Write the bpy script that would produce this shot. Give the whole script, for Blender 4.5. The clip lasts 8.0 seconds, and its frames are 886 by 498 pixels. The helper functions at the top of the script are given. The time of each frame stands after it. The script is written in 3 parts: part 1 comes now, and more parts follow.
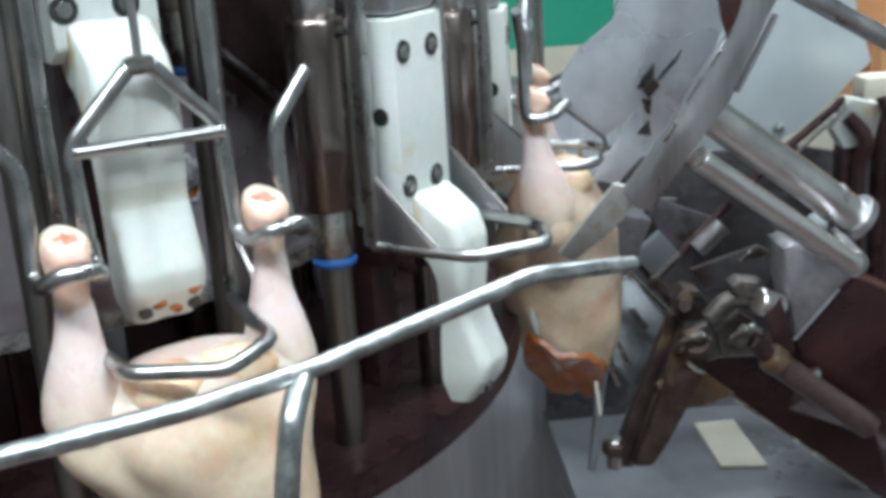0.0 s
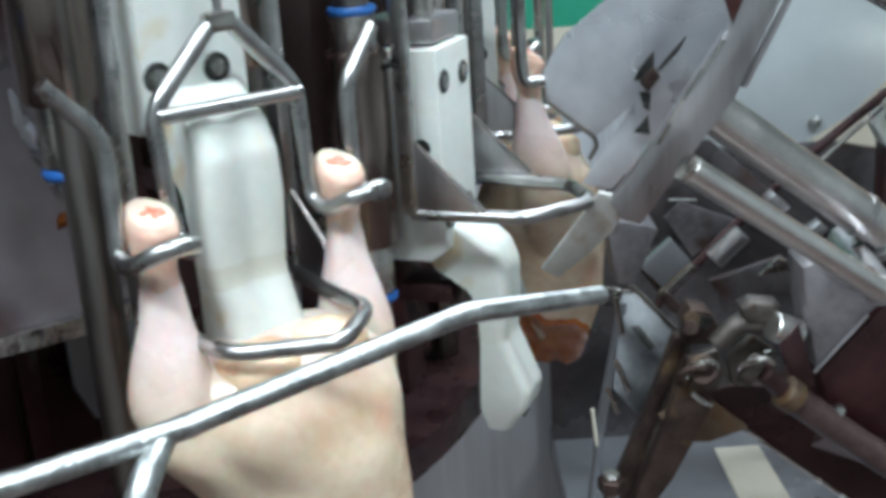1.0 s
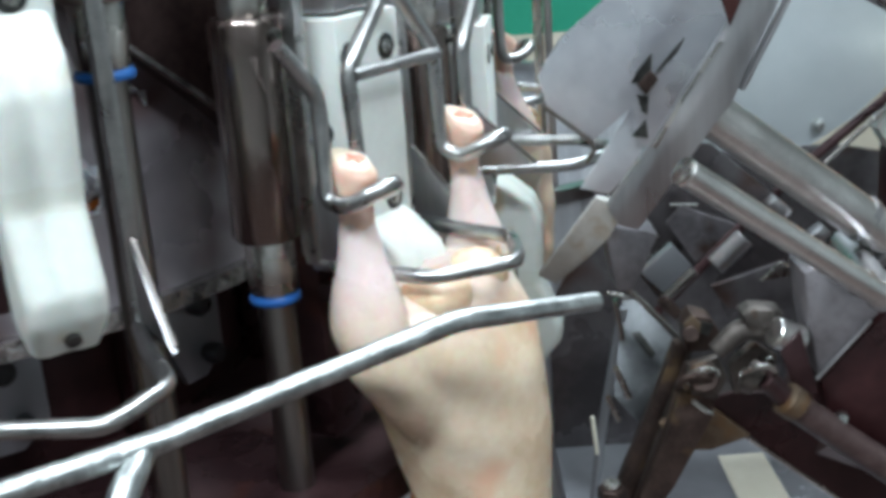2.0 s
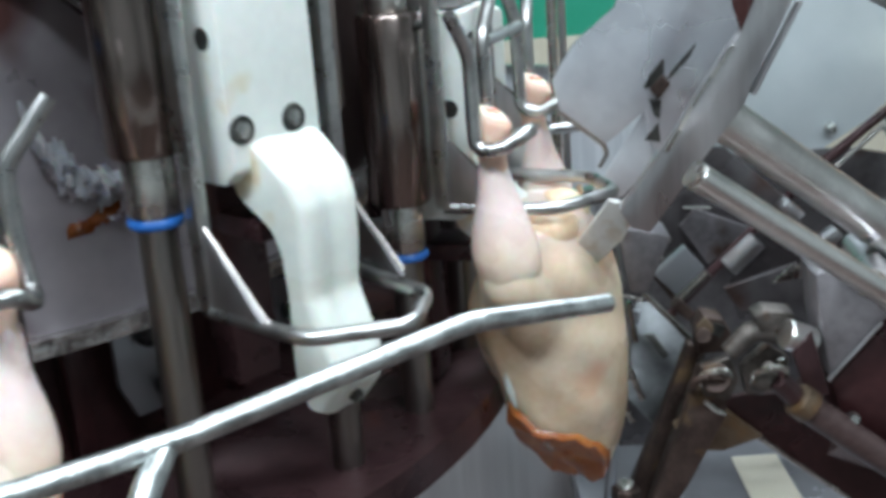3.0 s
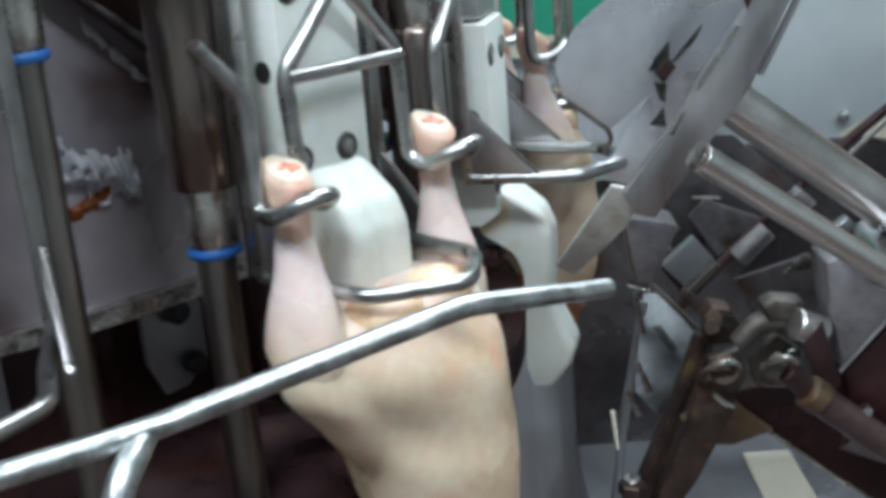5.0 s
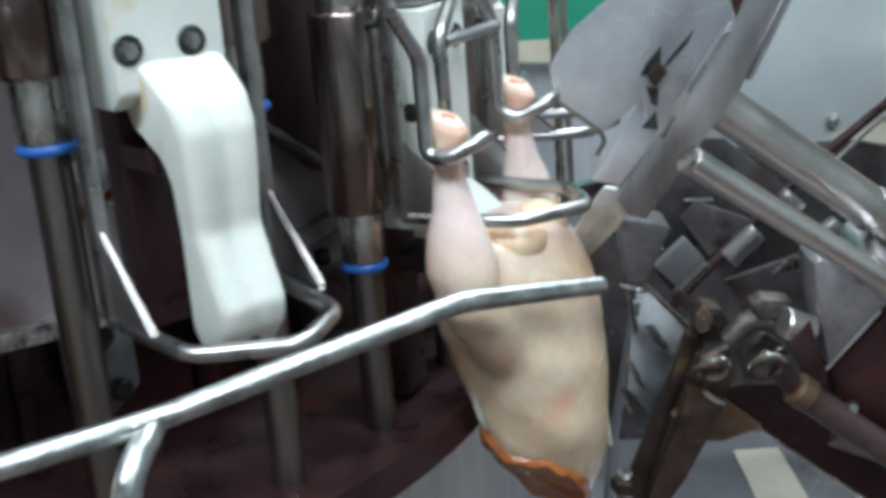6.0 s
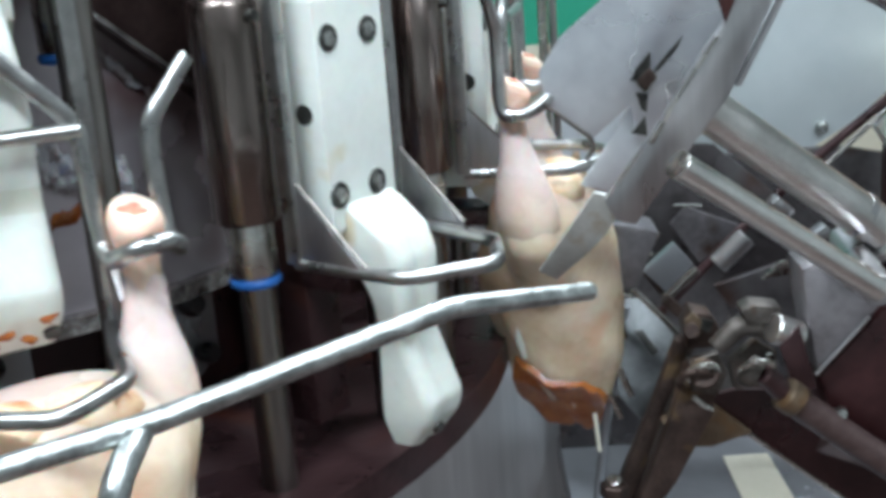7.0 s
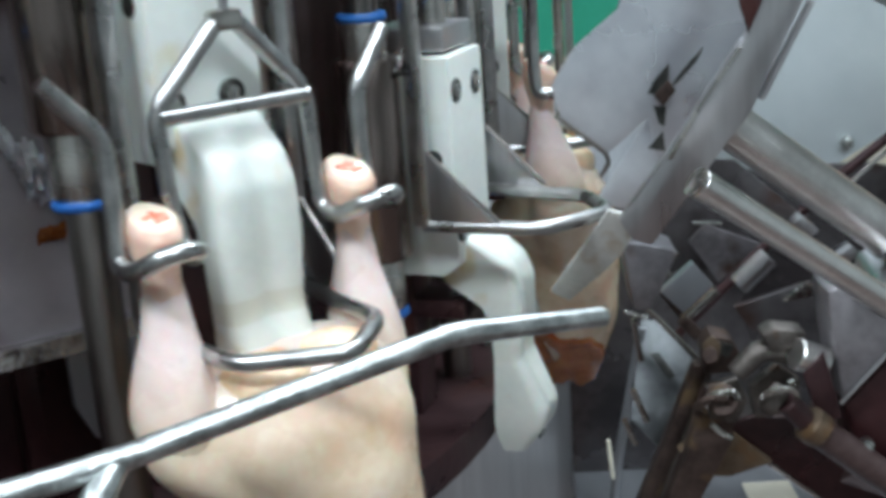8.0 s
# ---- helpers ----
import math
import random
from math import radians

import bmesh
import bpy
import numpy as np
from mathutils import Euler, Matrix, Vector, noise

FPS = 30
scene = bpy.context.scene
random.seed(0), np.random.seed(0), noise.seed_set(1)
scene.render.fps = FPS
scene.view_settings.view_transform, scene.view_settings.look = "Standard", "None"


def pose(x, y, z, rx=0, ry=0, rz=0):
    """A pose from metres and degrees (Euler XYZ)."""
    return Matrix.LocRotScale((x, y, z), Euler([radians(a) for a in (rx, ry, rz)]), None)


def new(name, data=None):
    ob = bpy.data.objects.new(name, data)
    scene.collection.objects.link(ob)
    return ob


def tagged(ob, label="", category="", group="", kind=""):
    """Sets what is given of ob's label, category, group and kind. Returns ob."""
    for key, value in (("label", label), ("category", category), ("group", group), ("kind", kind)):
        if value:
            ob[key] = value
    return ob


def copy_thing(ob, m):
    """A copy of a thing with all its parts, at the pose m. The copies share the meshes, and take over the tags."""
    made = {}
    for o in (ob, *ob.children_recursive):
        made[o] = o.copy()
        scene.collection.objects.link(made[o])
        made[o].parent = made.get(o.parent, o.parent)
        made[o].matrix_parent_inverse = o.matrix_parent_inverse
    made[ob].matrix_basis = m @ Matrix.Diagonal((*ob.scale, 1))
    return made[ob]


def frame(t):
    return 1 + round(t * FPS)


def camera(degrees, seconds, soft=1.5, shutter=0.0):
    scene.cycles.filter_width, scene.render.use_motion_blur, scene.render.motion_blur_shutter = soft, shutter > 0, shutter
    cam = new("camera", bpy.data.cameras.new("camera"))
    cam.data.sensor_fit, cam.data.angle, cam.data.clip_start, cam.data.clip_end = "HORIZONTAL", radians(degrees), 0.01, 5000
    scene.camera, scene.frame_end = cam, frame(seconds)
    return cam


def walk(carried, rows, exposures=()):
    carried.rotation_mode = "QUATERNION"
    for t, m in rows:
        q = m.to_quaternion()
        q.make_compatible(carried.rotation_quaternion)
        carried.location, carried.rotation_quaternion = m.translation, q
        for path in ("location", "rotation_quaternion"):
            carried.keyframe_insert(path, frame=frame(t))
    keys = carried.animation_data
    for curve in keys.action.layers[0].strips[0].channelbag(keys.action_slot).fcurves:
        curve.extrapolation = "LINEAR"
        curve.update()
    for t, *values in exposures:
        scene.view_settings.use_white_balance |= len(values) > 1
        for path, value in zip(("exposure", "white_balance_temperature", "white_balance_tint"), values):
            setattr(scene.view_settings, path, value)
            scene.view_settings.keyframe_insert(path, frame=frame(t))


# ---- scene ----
# A poultry line: a carousel of white tools on guide rods turns past a hand-held camera.

# ---- camera ----
cam = camera(40.2, 8.0, soft=4.2, shutter=0.5)
PATH = [
    (0.0, pose(-.1027, -.1364, 1.6179, 72.652, 3.447, -4.334)),
    (0.5, pose(-.0291, -.0399, 1.6082, 72.029, 3.633, -1.185)),
    (1.0, pose(-.0112, -.0003, 1.6007, 71.693, 3.594, -1.021)),
    (2.5, pose(.0018, .0131, 1.5961, 72.130, 4.105, -.383)),
    (3.0, pose(0, 0, 1.6, 72.167, 4.192, 0)),
    (3.5, pose(.0003, -.002, 1.5992, 72.167, 4.436, .223)),
    (4.0, pose(.0078, .0381, 1.589, 71.802, 4.314, .319)),
    (4.5, pose(.013, .0349, 1.5846, 71.995, 4.444, .693)),
    (5.0, pose(.0113, .0184, 1.5819, 72.319, 4.554, .699)),
    (6.5, pose(.0108, -.008, 1.5882, 72.506, 4.171, .422)),
    (7.0, pose(.011, -.0031, 1.5861, 72.655, 4.146, .095)),
    (7.5, pose(.0166, .0249, 1.5792, 72.824, 4.072, -.064)),
    (8.0, pose(.0187, .0389, 1.5786, 73.244, 3.893, 1.072)),
]
walk(cam, PATH, [(0.0, -.05), (.5, .02), (1.0, -.06), (2.5, -.02), (3.5, .12), (4.0, .04), (4.5, -.2), (5.0, -.28), (6.5, .02), (7.0, .1), (7.5, -.05), (8.0, -.13)])

# ---- light ----
scene.view_settings.exposure = 0.0
world = bpy.data.worlds.new("world")
scene.world = world
world.use_nodes = True
world.node_tree.nodes["Background"].inputs[0].default_value = (.55, .6, .65, 1)
world.node_tree.nodes["Background"].inputs[1].default_value = .05
# All lamps are unseen and added, the last two to brighten the right side.
LIGHTS = [(-.7, -.3, 55), (.9, -.5, 45), (-1.0, 2.2, 26), (.75, 1.95, 44), (.62, 1.12, 23)]
for lx, ly, watts in LIGHTS:
    lamp = bpy.data.lights.new("unseen_lamp", "AREA")
    lamp.shape, lamp.size, lamp.size_y, lamp.energy = "RECTANGLE", 1.2, .25, watts
    lamp.color = (.783, .91, 1)
    new("unseen_lamp", lamp).matrix_world = pose(lx, ly, 3.02)


# ---- materials ----
def principled(name, colour, rough=.5, metal=0.0, **more):
    m = bpy.data.materials.new(name)
    m.use_nodes = True
    b = m.node_tree.nodes["Principled BSDF"]
    b.inputs["Base Color"].default_value = (*colour, 1)
    b.inputs["Roughness"].default_value = rough
    b.inputs["Metallic"].default_value = metal
    for key, value in more.items():
        b.inputs[key.replace("_", " ")].default_value = value
    return m, m.node_tree, b


def surface(name, dark, light, rough=(.3, .5), metal=0.0, scale=30.0, stretch=(1, 1, 1), bump=.1, fine=8.0, spots=None, upper=None, band=None, **more):
    """A surface with mottling at two scales, uneven gloss and a fine relief."""
    m, tree, b = principled(name, dark, rough[0], metal, **more)
    N, L = tree.nodes, tree.links
    coord = N.new("ShaderNodeTexCoord")
    mapping = N.new("ShaderNodeMapping")
    mapping.inputs["Scale"].default_value = stretch
    L.new(coord.outputs["Object"], mapping.inputs[0])
    big, small = N.new("ShaderNodeTexNoise"), N.new("ShaderNodeTexNoise")
    for node, sc, detail in ((big, scale, 6), (small, scale * fine, 4)):
        node.inputs["Scale"].default_value = sc
        node.inputs["Detail"].default_value = detail
        L.new(mapping.outputs[0], node.inputs["Vector"])
    mix = N.new("ShaderNodeMath")
    mix.operation = "MULTIPLY_ADD"
    mix.inputs[1].default_value = .35
    L.new(small.outputs[0], mix.inputs[0])
    L.new(big.outputs[0], mix.inputs[2])
    ramp = N.new("ShaderNodeValToRGB")
    ramp.color_ramp.elements[0].position, ramp.color_ramp.elements[1].position = .45, .9
    ramp.color_ramp.elements[0].color, ramp.color_ramp.elements[1].color = (*dark, 1), (*light, 1)
    L.new(mix.outputs[0], ramp.inputs[0])
    colour = ramp.outputs[0]
    if upper:
        above = N.new("ShaderNodeValToRGB")
        above.color_ramp.elements[0].position, above.color_ramp.elements[1].position = .45, .9
        above.color_ramp.elements[0].color, above.color_ramp.elements[1].color = (*upper[0], 1), (*upper[1], 1)
        L.new(mix.outputs[0], above.inputs[0])
        split, height, fade = N.new("ShaderNodeSeparateXYZ"), N.new("ShaderNodeMapRange"), N.new("ShaderNodeMix")
        L.new(coord.outputs["Object"], split.inputs[0])
        L.new(split.outputs[2], height.inputs["Value"])
        height.inputs["From Min"].default_value, height.inputs["From Max"].default_value = upper[2], upper[3]
        fade.data_type = "RGBA"
        L.new(height.outputs[0], fade.inputs["Factor"])
        L.new(colour, fade.inputs["A"])
        L.new(above.outputs[0], fade.inputs["B"])
        colour = fade.outputs["Result"]
    if spots:
        blot = N.new("ShaderNodeTexNoise")
        blot.inputs["Scale"].default_value, blot.inputs["Detail"].default_value = spots[1], 3
        L.new(coord.outputs["Object"], blot.inputs["Vector"])
        cut = N.new("ShaderNodeValToRGB")
        cut.color_ramp.elements[0].position, cut.color_ramp.elements[1].position = spots[2], spots[2] + .12
        L.new(blot.outputs[0], cut.inputs[0])
        blend = N.new("ShaderNodeMix")
        blend.data_type = "RGBA"
        blend.inputs["B"].default_value = (*spots[0], 1)
        L.new(cut.outputs[0], blend.inputs["Factor"])
        L.new(colour, blend.inputs["A"])
        colour = blend.outputs["Result"]
    if band:
        split, wave, gap, edge, tint = (N.new("ShaderNode" + n) for n in ("SeparateXYZ", "Math", "Math", "MapRange", "Mix"))
        L.new(coord.outputs["Object"], split.inputs[0])
        wave.operation, wave.inputs[1].default_value = "MULTIPLY_ADD", .022
        L.new(big.outputs[0], wave.inputs[0])
        L.new(split.outputs[2], wave.inputs[2])
        gap.operation, gap.inputs[1].default_value, gap.inputs[2].default_value = "COMPARE", band[1] + .011, band[2]
        L.new(wave.outputs[0], gap.inputs[0])
        edge.inputs["To Max"].default_value = band[3]
        L.new(gap.outputs[0], edge.inputs["Value"])
        tint.data_type = "RGBA"
        tint.inputs["B"].default_value = (*band[0], 1)
        L.new(edge.outputs[0], tint.inputs["Factor"])
        L.new(colour, tint.inputs["A"])
        colour = tint.outputs["Result"]
    L.new(colour, b.inputs["Base Color"])
    gloss = N.new("ShaderNodeMapRange")
    gloss.inputs["From Min"].default_value, gloss.inputs["From Max"].default_value = .3, .8
    gloss.inputs["To Min"].default_value, gloss.inputs["To Max"].default_value = rough
    L.new(big.outputs[0], gloss.inputs["Value"])
    L.new(gloss.outputs[0], b.inputs["Roughness"])
    if bump:
        relief = N.new("ShaderNodeBump")
        relief.inputs["Strength"].default_value, relief.inputs["Distance"].default_value = bump, .002
        L.new(mix.outputs[0], relief.inputs["Height"])
        L.new(relief.outputs[0], b.inputs["Normal"])
    return m


WIRE = surface("wire_steel", (.33, .33, .325), (.52, .52, .51), (.24, .42), 1, 60, bump=.12)
RAIL = surface("rail_steel", (.34, .36, .36), (.66, .69, .68), (.28, .5), 1, 80, bump=.4, fine=4)
STEEL = surface("brushed_steel", (.42, .41, .42), (.6, .59, .6), (.25, .45), 1, 25, (1, 1, .15), bump=.08)
# Large pale patches paint the bluish sheen of the scratched plate into its colour.
PLATE = surface("ground_plate_sheen", (.62, .63, .68), (.9, .91, .95), (.22, .5), .85, 11, (1, 1, 1), bump=.2, fine=5)
ROD = surface("rod_steel", (.2, .18, .17), (.34, .31, .29), (.25, .45), 1, 30, (1, 1, .1), bump=.05)
SLEEVE = surface("sleeve_steel", (.22, .18, .165), (.37, .305, .28), (.2, .4), 1, 20, (1, 1, .1), bump=.05)
BUSH = surface("bushing_steel", (.42, .4, .38), (.62, .6, .56), (.2, .35), 1, 40, bump=.04)
DRUM = surface("drum_steel", (.30, .265, .285), (.47, .425, .45), (.22, .45), .4, 8, bump=.35, fine=4, spots=((.12, .05, .046), 7, .49))
FILM = surface("wet_tissue", (.72, .72, .76), (.9, .9, .92), (.06, .2), 0, 60, bump=1, Subsurface_Weight=.2, Subsurface_Scale=.004)
# The near-white speckle paints dotted highlights into the dark wet metal.
RIM = surface("wet_rim_glints", (.09, .07, .07), (.85, .82, .8), (.08, .3), .8, 90, bump=.8, fine=3)
GRIME = surface("grimy_metal", (.03, .013, .015), (.075, .036, .038), (.2, .5), .3, 18, bump=.4, spots=((.1, .03, .02), 11, .6))
CAMTRACK = surface("cam_metal", (.05, .028, .028), (.11, .07, .065), (.25, .5), .8, 22, bump=.3)
RUST = surface("rusty_iron", (.11, .075, .05), (.24, .17, .115), (.35, .6), .5, 50, bump=.5, spots=((.16, .09, .045), 34, .56))
LINK = surface("oily_iron", (.045, .03, .027), (.13, .088, .075), (.4, .62), .7, 40, bump=.4, spots=((.2, .13, .07), 30, .6))
GUARD = surface("guard_steel", (.32, .33, .35), (.44, .45, .48), (.25, .42), .6, 5, (1, 1, .25), bump=.04)
PANEL = surface("panel_steel", (.66, .73, .75), (.77, .83, .85), (.3, .45), .3, 4, bump=.04)
SHAFT = surface("shaft_steel", (.66, .64, .62), (.86, .84, .82), (.28, .40), 1, 30, bump=.03)
PLASTIC = surface("white_plastic", (.62, .64, .605), (.745, .765, .73), (.33, .5), 0, 9, bump=.05, fine=14,
                  spots=((.56, .47, .27), 16, .63), Subsurface_Weight=.15, Subsurface_Scale=.01)
BLUE = surface("blue_plastic", (.015, .1, .36), (.03, .16, .48), (.35, .5), 0, 30, bump=.03)
# Dark colour for the shade inside holes, slots and gaps that aren't cut.
HOLE = surface("recess_shade", (.03, .03, .03), (.12, .12, .11), (.3, .5), .7, 90, bump=.1)
RUBBER = surface("black_rubber", (.012, .012, .013), (.03, .03, .032), (.25, .45), 0, 60, bump=.1)
SCREW = surface("screw_steel", (.35, .35, .33), (.6, .6, .58), (.2, .4), 1, 120, bump=.1)
HOCK = surface("hock_skin", (.72, .42, .32), (.82, .6, .48), (.3, .45), 0, 40, bump=.3, fine=8, spots=((.74, .33, .22), 30, .66), Subsurface_Weight=.3, Subsurface_Scale=.01)
SKIN = surface("plucked_skin", (.64, .44, .27), (.86, .725, .57), (.2, .4), 0, 13, bump=.45, fine=10,
               spots=((.76, .48, .33), 17, .59), upper=((.68, .52, .49), (.8, .68, .65), 1.29, 1.35), Subsurface_Weight=.3, Subsurface_Scale=.012)
FAT = surface("pale_fat", (.74, .45, .25), (.86, .7, .52), (.25, .4), 0, 40, bump=.4, spots=((.62, .27, .11), 32, .57), Subsurface_Weight=.3, Subsurface_Scale=.01)
FLESH = surface("raw_flesh", (.26, .055, .012), (.55, .19, .05), (.1, .28), 0, 38, bump=.6, Subsurface_Weight=.2, Subsurface_Scale=.008)
MARROW = surface("red_marrow", (.58, .16, .1), (.74, .32, .22), (.2, .4), 0, 70, bump=.4, Subsurface_Weight=.2, Subsurface_Scale=.004)
CUT = surface("cut_joint", (.78, .56, .44), (.86, .7, .58), (.3, .45), 0, 60, bump=.3, Subsurface_Weight=.3, Subsurface_Scale=.006)
PALECREAM = surface("pale_cream_plastic", (.8, .74, .6), (.88, .83, .7), (.35, .5), 0, 12, bump=.05)
CREAM = surface("cream_paint", (.62, .56, .44), (.72, .67, .56), (.4, .6), 0, 6, bump=.05)
GREEN = surface("green_paint", (.02, .31, .19), (.03, .36, .23), (.35, .5), 0, 5, bump=.03)
WHITEWALL = surface("pale_wall", (.5, .52, .52), (.6, .62, .62), (.5, .7), 0, 3, bump=.05)
TILE = surface("wet_floor", (.1, .07, .06), (.17, .12, .11), (.15, .4), 0, 4, bump=.15)
DARKSHEET = surface("dark_sheet", (.07, .06, .063), (.2, .185, .19), (.22, .42), .6, 9, bump=.25, spots=((.08, .04, .03), 9, .58))
# Upright pale streaks in the colour imitate reflections on the curved shell.
TANKSTEEL = surface("tank_steel_reflections", (.5, .51, .54), (.88, .89, .92), (.25, .45), .2, 9, (1, 1, .06), bump=.1)
MAROON = surface("maroon_paint", (.022, .006, .007), (.06, .02, .021), (.22, .5), .3, 14, bump=.3, spots=((.03, .012, .012), 9, .55))
HOUSING = surface("worn_housing", (.15, .135, .145), (.34, .315, .33), (.3, .55), .6, 16, bump=.25, spots=((.1, .06, .045), 20, .6))
BARREL = surface("barrel_paint", (.06, .034, .033), (.14, .095, .09), (.25, .5), .4, 20, bump=.25, spots=((.06, .025, .025), 12, .56))
TROUGH = surface("trough_steel", (.1, .105, .11), (.3, .31, .32), (.36, .6), .8, 26, bump=.8, fine=3)
FINGER, LONGFINGER = (surface("stained_plastic", (.6, .62, .575), (.73, .75, .70), (.33, .5), 0, 9, bump=.06, fine=14, spots=((.58, .46, .28), 20, .61),
                              band=((.42, .36, .2), z, .007, f), Subsurface_Weight=.15, Subsurface_Scale=.01) for z, f in ((1.297, .12), (1.280, .24)))
DULL = surface("dull_fitting", (.05, .042, .038), (.19, .165, .15), (.42, .65), .85, 60, bump=.5, spots=((.12, .07, .05), 40, .6))
TIP = surface("worn_tip", (.50, .49, .46), (.66, .65, .62), (.3, .5), .2, 25, bump=.2, spots=((.4, .28, .16), 24, .58))
ORANGE = surface("orange_board", (.5, .22, .09), (.6, .3, .13), (.5, .7), 0, 8, bump=.1)
CEIL = surface("ceiling_paint", (.7, .72, .73), (.78, .8, .8), (.6, .8), 0, 3, bump=.03)
TUBE, _, glow = principled("lamp_tube", (.9, .95, 1), .4)
glow.inputs["Emission Color"].default_value, glow.inputs["Emission Strength"].default_value = (.9, .97, 1, 1), 6


# ---- building blocks ----
def part(name, bm, material, parent=None, label="", smooth=True):
    bmesh.ops.recalc_face_normals(bm, faces=bm.faces)
    data = bpy.data.meshes.new(name)
    bm.to_mesh(data)
    bm.free()
    data.materials.append(material)
    if smooth:
        data.polygons.foreach_set("use_smooth", [True] * len(data.polygons))
        data.set_sharp_from_angle(angle=radians(40))
    ob = new(name, data)
    if parent:
        ob.parent = parent
    return tagged(ob, label) if label else ob


def group_of(name, label, category, group=""):
    return tagged(new(name), label, category, group)


def rings(bm, loops, cap=True):
    """Skins a chain of vertex loops of equal length."""
    rows = [[bm.verts.new(p) for p in loop] for loop in loops]
    n = len(rows[0])
    for a, b in zip(rows, rows[1:]):
        for i in range(n):
            bm.faces.new((a[i], a[(i + 1) % n], b[(i + 1) % n], b[i]))
    if cap:
        bm.faces.new(rows[0])
        bm.faces.new(rows[-1])
    return rows


def rounded_line(points, fillet, steps=5):
    pts = [Vector(p) for p in points]
    out = [pts[0]]
    for a, b, c in zip(pts, pts[1:], pts[2:]):
        d = min(fillet, (a - b).length * .48, (c - b).length * .48)
        p, q = b + (a - b).normalized() * d, b + (c - b).normalized() * d
        for i in range(steps + 1):
            s = i / steps
            out.append(p * (1 - s) ** 2 + b * 2 * s * (1 - s) + q * s * s)
    return out + [pts[-1]]


def wire(points, r, fillet=.01, seg=12, bm=None, closed=False):
    """A bent round bar along a line of points."""
    bm = bm or bmesh.new()
    line = rounded_line(points, fillet)
    tang = [(b - a).normalized() for a, b in zip(line, line[1:])]
    tang = [tang[0]] + [(a + b).normalized() for a, b in zip(tang, tang[1:])] + [tang[-1]]
    side = tang[0].orthogonal().normalized()
    loops = []
    for i, (p, t) in enumerate(zip(line, tang)):
        side = (side - t * side.dot(t)).normalized()
        up = t.cross(side)
        rad = [r] if 0 < i < len(line) - 1 else [r * .9]
        loops.append([p + (side * math.cos(2 * math.pi * k / seg) + up * math.sin(2 * math.pi * k / seg)) * rad[0] for k in range(seg)])
    rings(bm, loops)
    return bm


def turned(p0, p1, profile, seg=24, bm=None):
    """A turned body on the line p0 to p1; profile: (share of the length, radius)."""
    bm = bm or bmesh.new()
    p0, p1 = Vector(p0), Vector(p1)
    t = (p1 - p0).normalized()
    side = t.orthogonal().normalized()
    up = t.cross(side)
    rings(bm, [[p0 + (p1 - p0) * s + (side * math.cos(2 * math.pi * k / seg) + up * math.sin(2 * math.pi * k / seg)) * r for k in range(seg)] for s, r in profile])
    return bm


def rod(p0, p1, r, seg=20, bm=None):
    length = (Vector(p1) - Vector(p0)).length
    e = min(r * .12, length * .1) / length
    return turned(p0, p1, [(0, r * .88), (e, r), (1 - e, r), (1, r * .88)], seg, bm)


def slab(outline, thick, bevel=.001, bm=None, axis=None):
    """A plate: a flat outline of 3D points, made thick along its normal (or axis), edges broken."""
    own = bmesh.new()
    pts = [Vector(p) for p in outline]
    n = Vector(axis).normalized() if axis else (pts[1] - pts[0]).cross(pts[2] - pts[0]).normalized()
    a = [own.verts.new(p + n * thick / 2) for p in pts]
    b = [own.verts.new(p - n * thick / 2) for p in pts]
    own.faces.new(a)
    own.faces.new(b[::-1])
    for i in range(len(pts)):
        j = (i + 1) % len(pts)
        own.faces.new((a[i], b[i], b[j], a[j]))
    bmesh.ops.recalc_face_normals(own, faces=own.faces)
    if bevel:
        bmesh.ops.bevel(own, geom=own.edges, offset=bevel, segments=2, affect="EDGES", profile=.6, clamp_overlap=True)
    if bm is None:
        return own
    data = bpy.data.meshes.new("tmp")
    own.to_mesh(data)
    own.free()
    bm.from_mesh(data)
    bpy.data.meshes.remove(data)
    return bm


def block(x0, x1, y0, y1, z0, z1, bevel=.002, bm=None):
    return slab([(x0, y0, (z0 + z1) / 2), (x1, y0, (z0 + z1) / 2), (x1, y1, (z0 + z1) / 2), (x0, y1, (z0 + z1) / 2)], z1 - z0, bevel, bm, (0, 0, 1))


def ring_wall(r0, r1, z0, z1, seg=96, a0=0, a1=360):
    """An upright ring, or a stretch of one, with thickness."""
    bm = bmesh.new()
    full = a1 - a0 >= 360
    n = seg if full else seg + 1
    loops = []
    for k in range(n):
        a = radians(a0 + (a1 - a0) * k / seg)
        loops.append([(math.cos(a) * r, math.sin(a) * r, z) for r, z in ((r0, z0), (r1, z0), (r1, z1), (r0, z1))])
    rows = rings(bm, loops, cap=not full)
    if full:
        for i in range(4):
            bm.faces.new((rows[-1][i], rows[-1][(i + 1) % 4], rows[0][(i + 1) % 4], rows[0][i]))
    return bm


# ---- carousel numbers ----
AXIS = (-.520, 1.119)
UNITS = 14
STEP = 360 / UNITS
SPEED = 14.957
UNEVEN = [(0, 1.56), (.5, .6), (1, -.41), (2.5, -.69), (3, -.44), (3.5, -.88), (4, .0), (4.5, -.59), (5, .17), (6.5, -.25), (7, -.16), (7.5, .7), (8, -.4)]
LIFT = [(-180, .165), (-75, .165), (-60.3, .153), (-51.3, .1166), (-43.6, .0592), (-36.5, 0), (-27.9, -.0526), (-21.3, -.0621), (-13, -.0626), (60, -.0626), (120, .165), (180, .165)]
DRAW = [(-180, .03), (-75, .03), (-60, .028), (-51.5, .026), (-46, .004), (-43, 0), (90, 0), (120, .03), (180, .03)]   # how far a tool with a long finger is drawn in
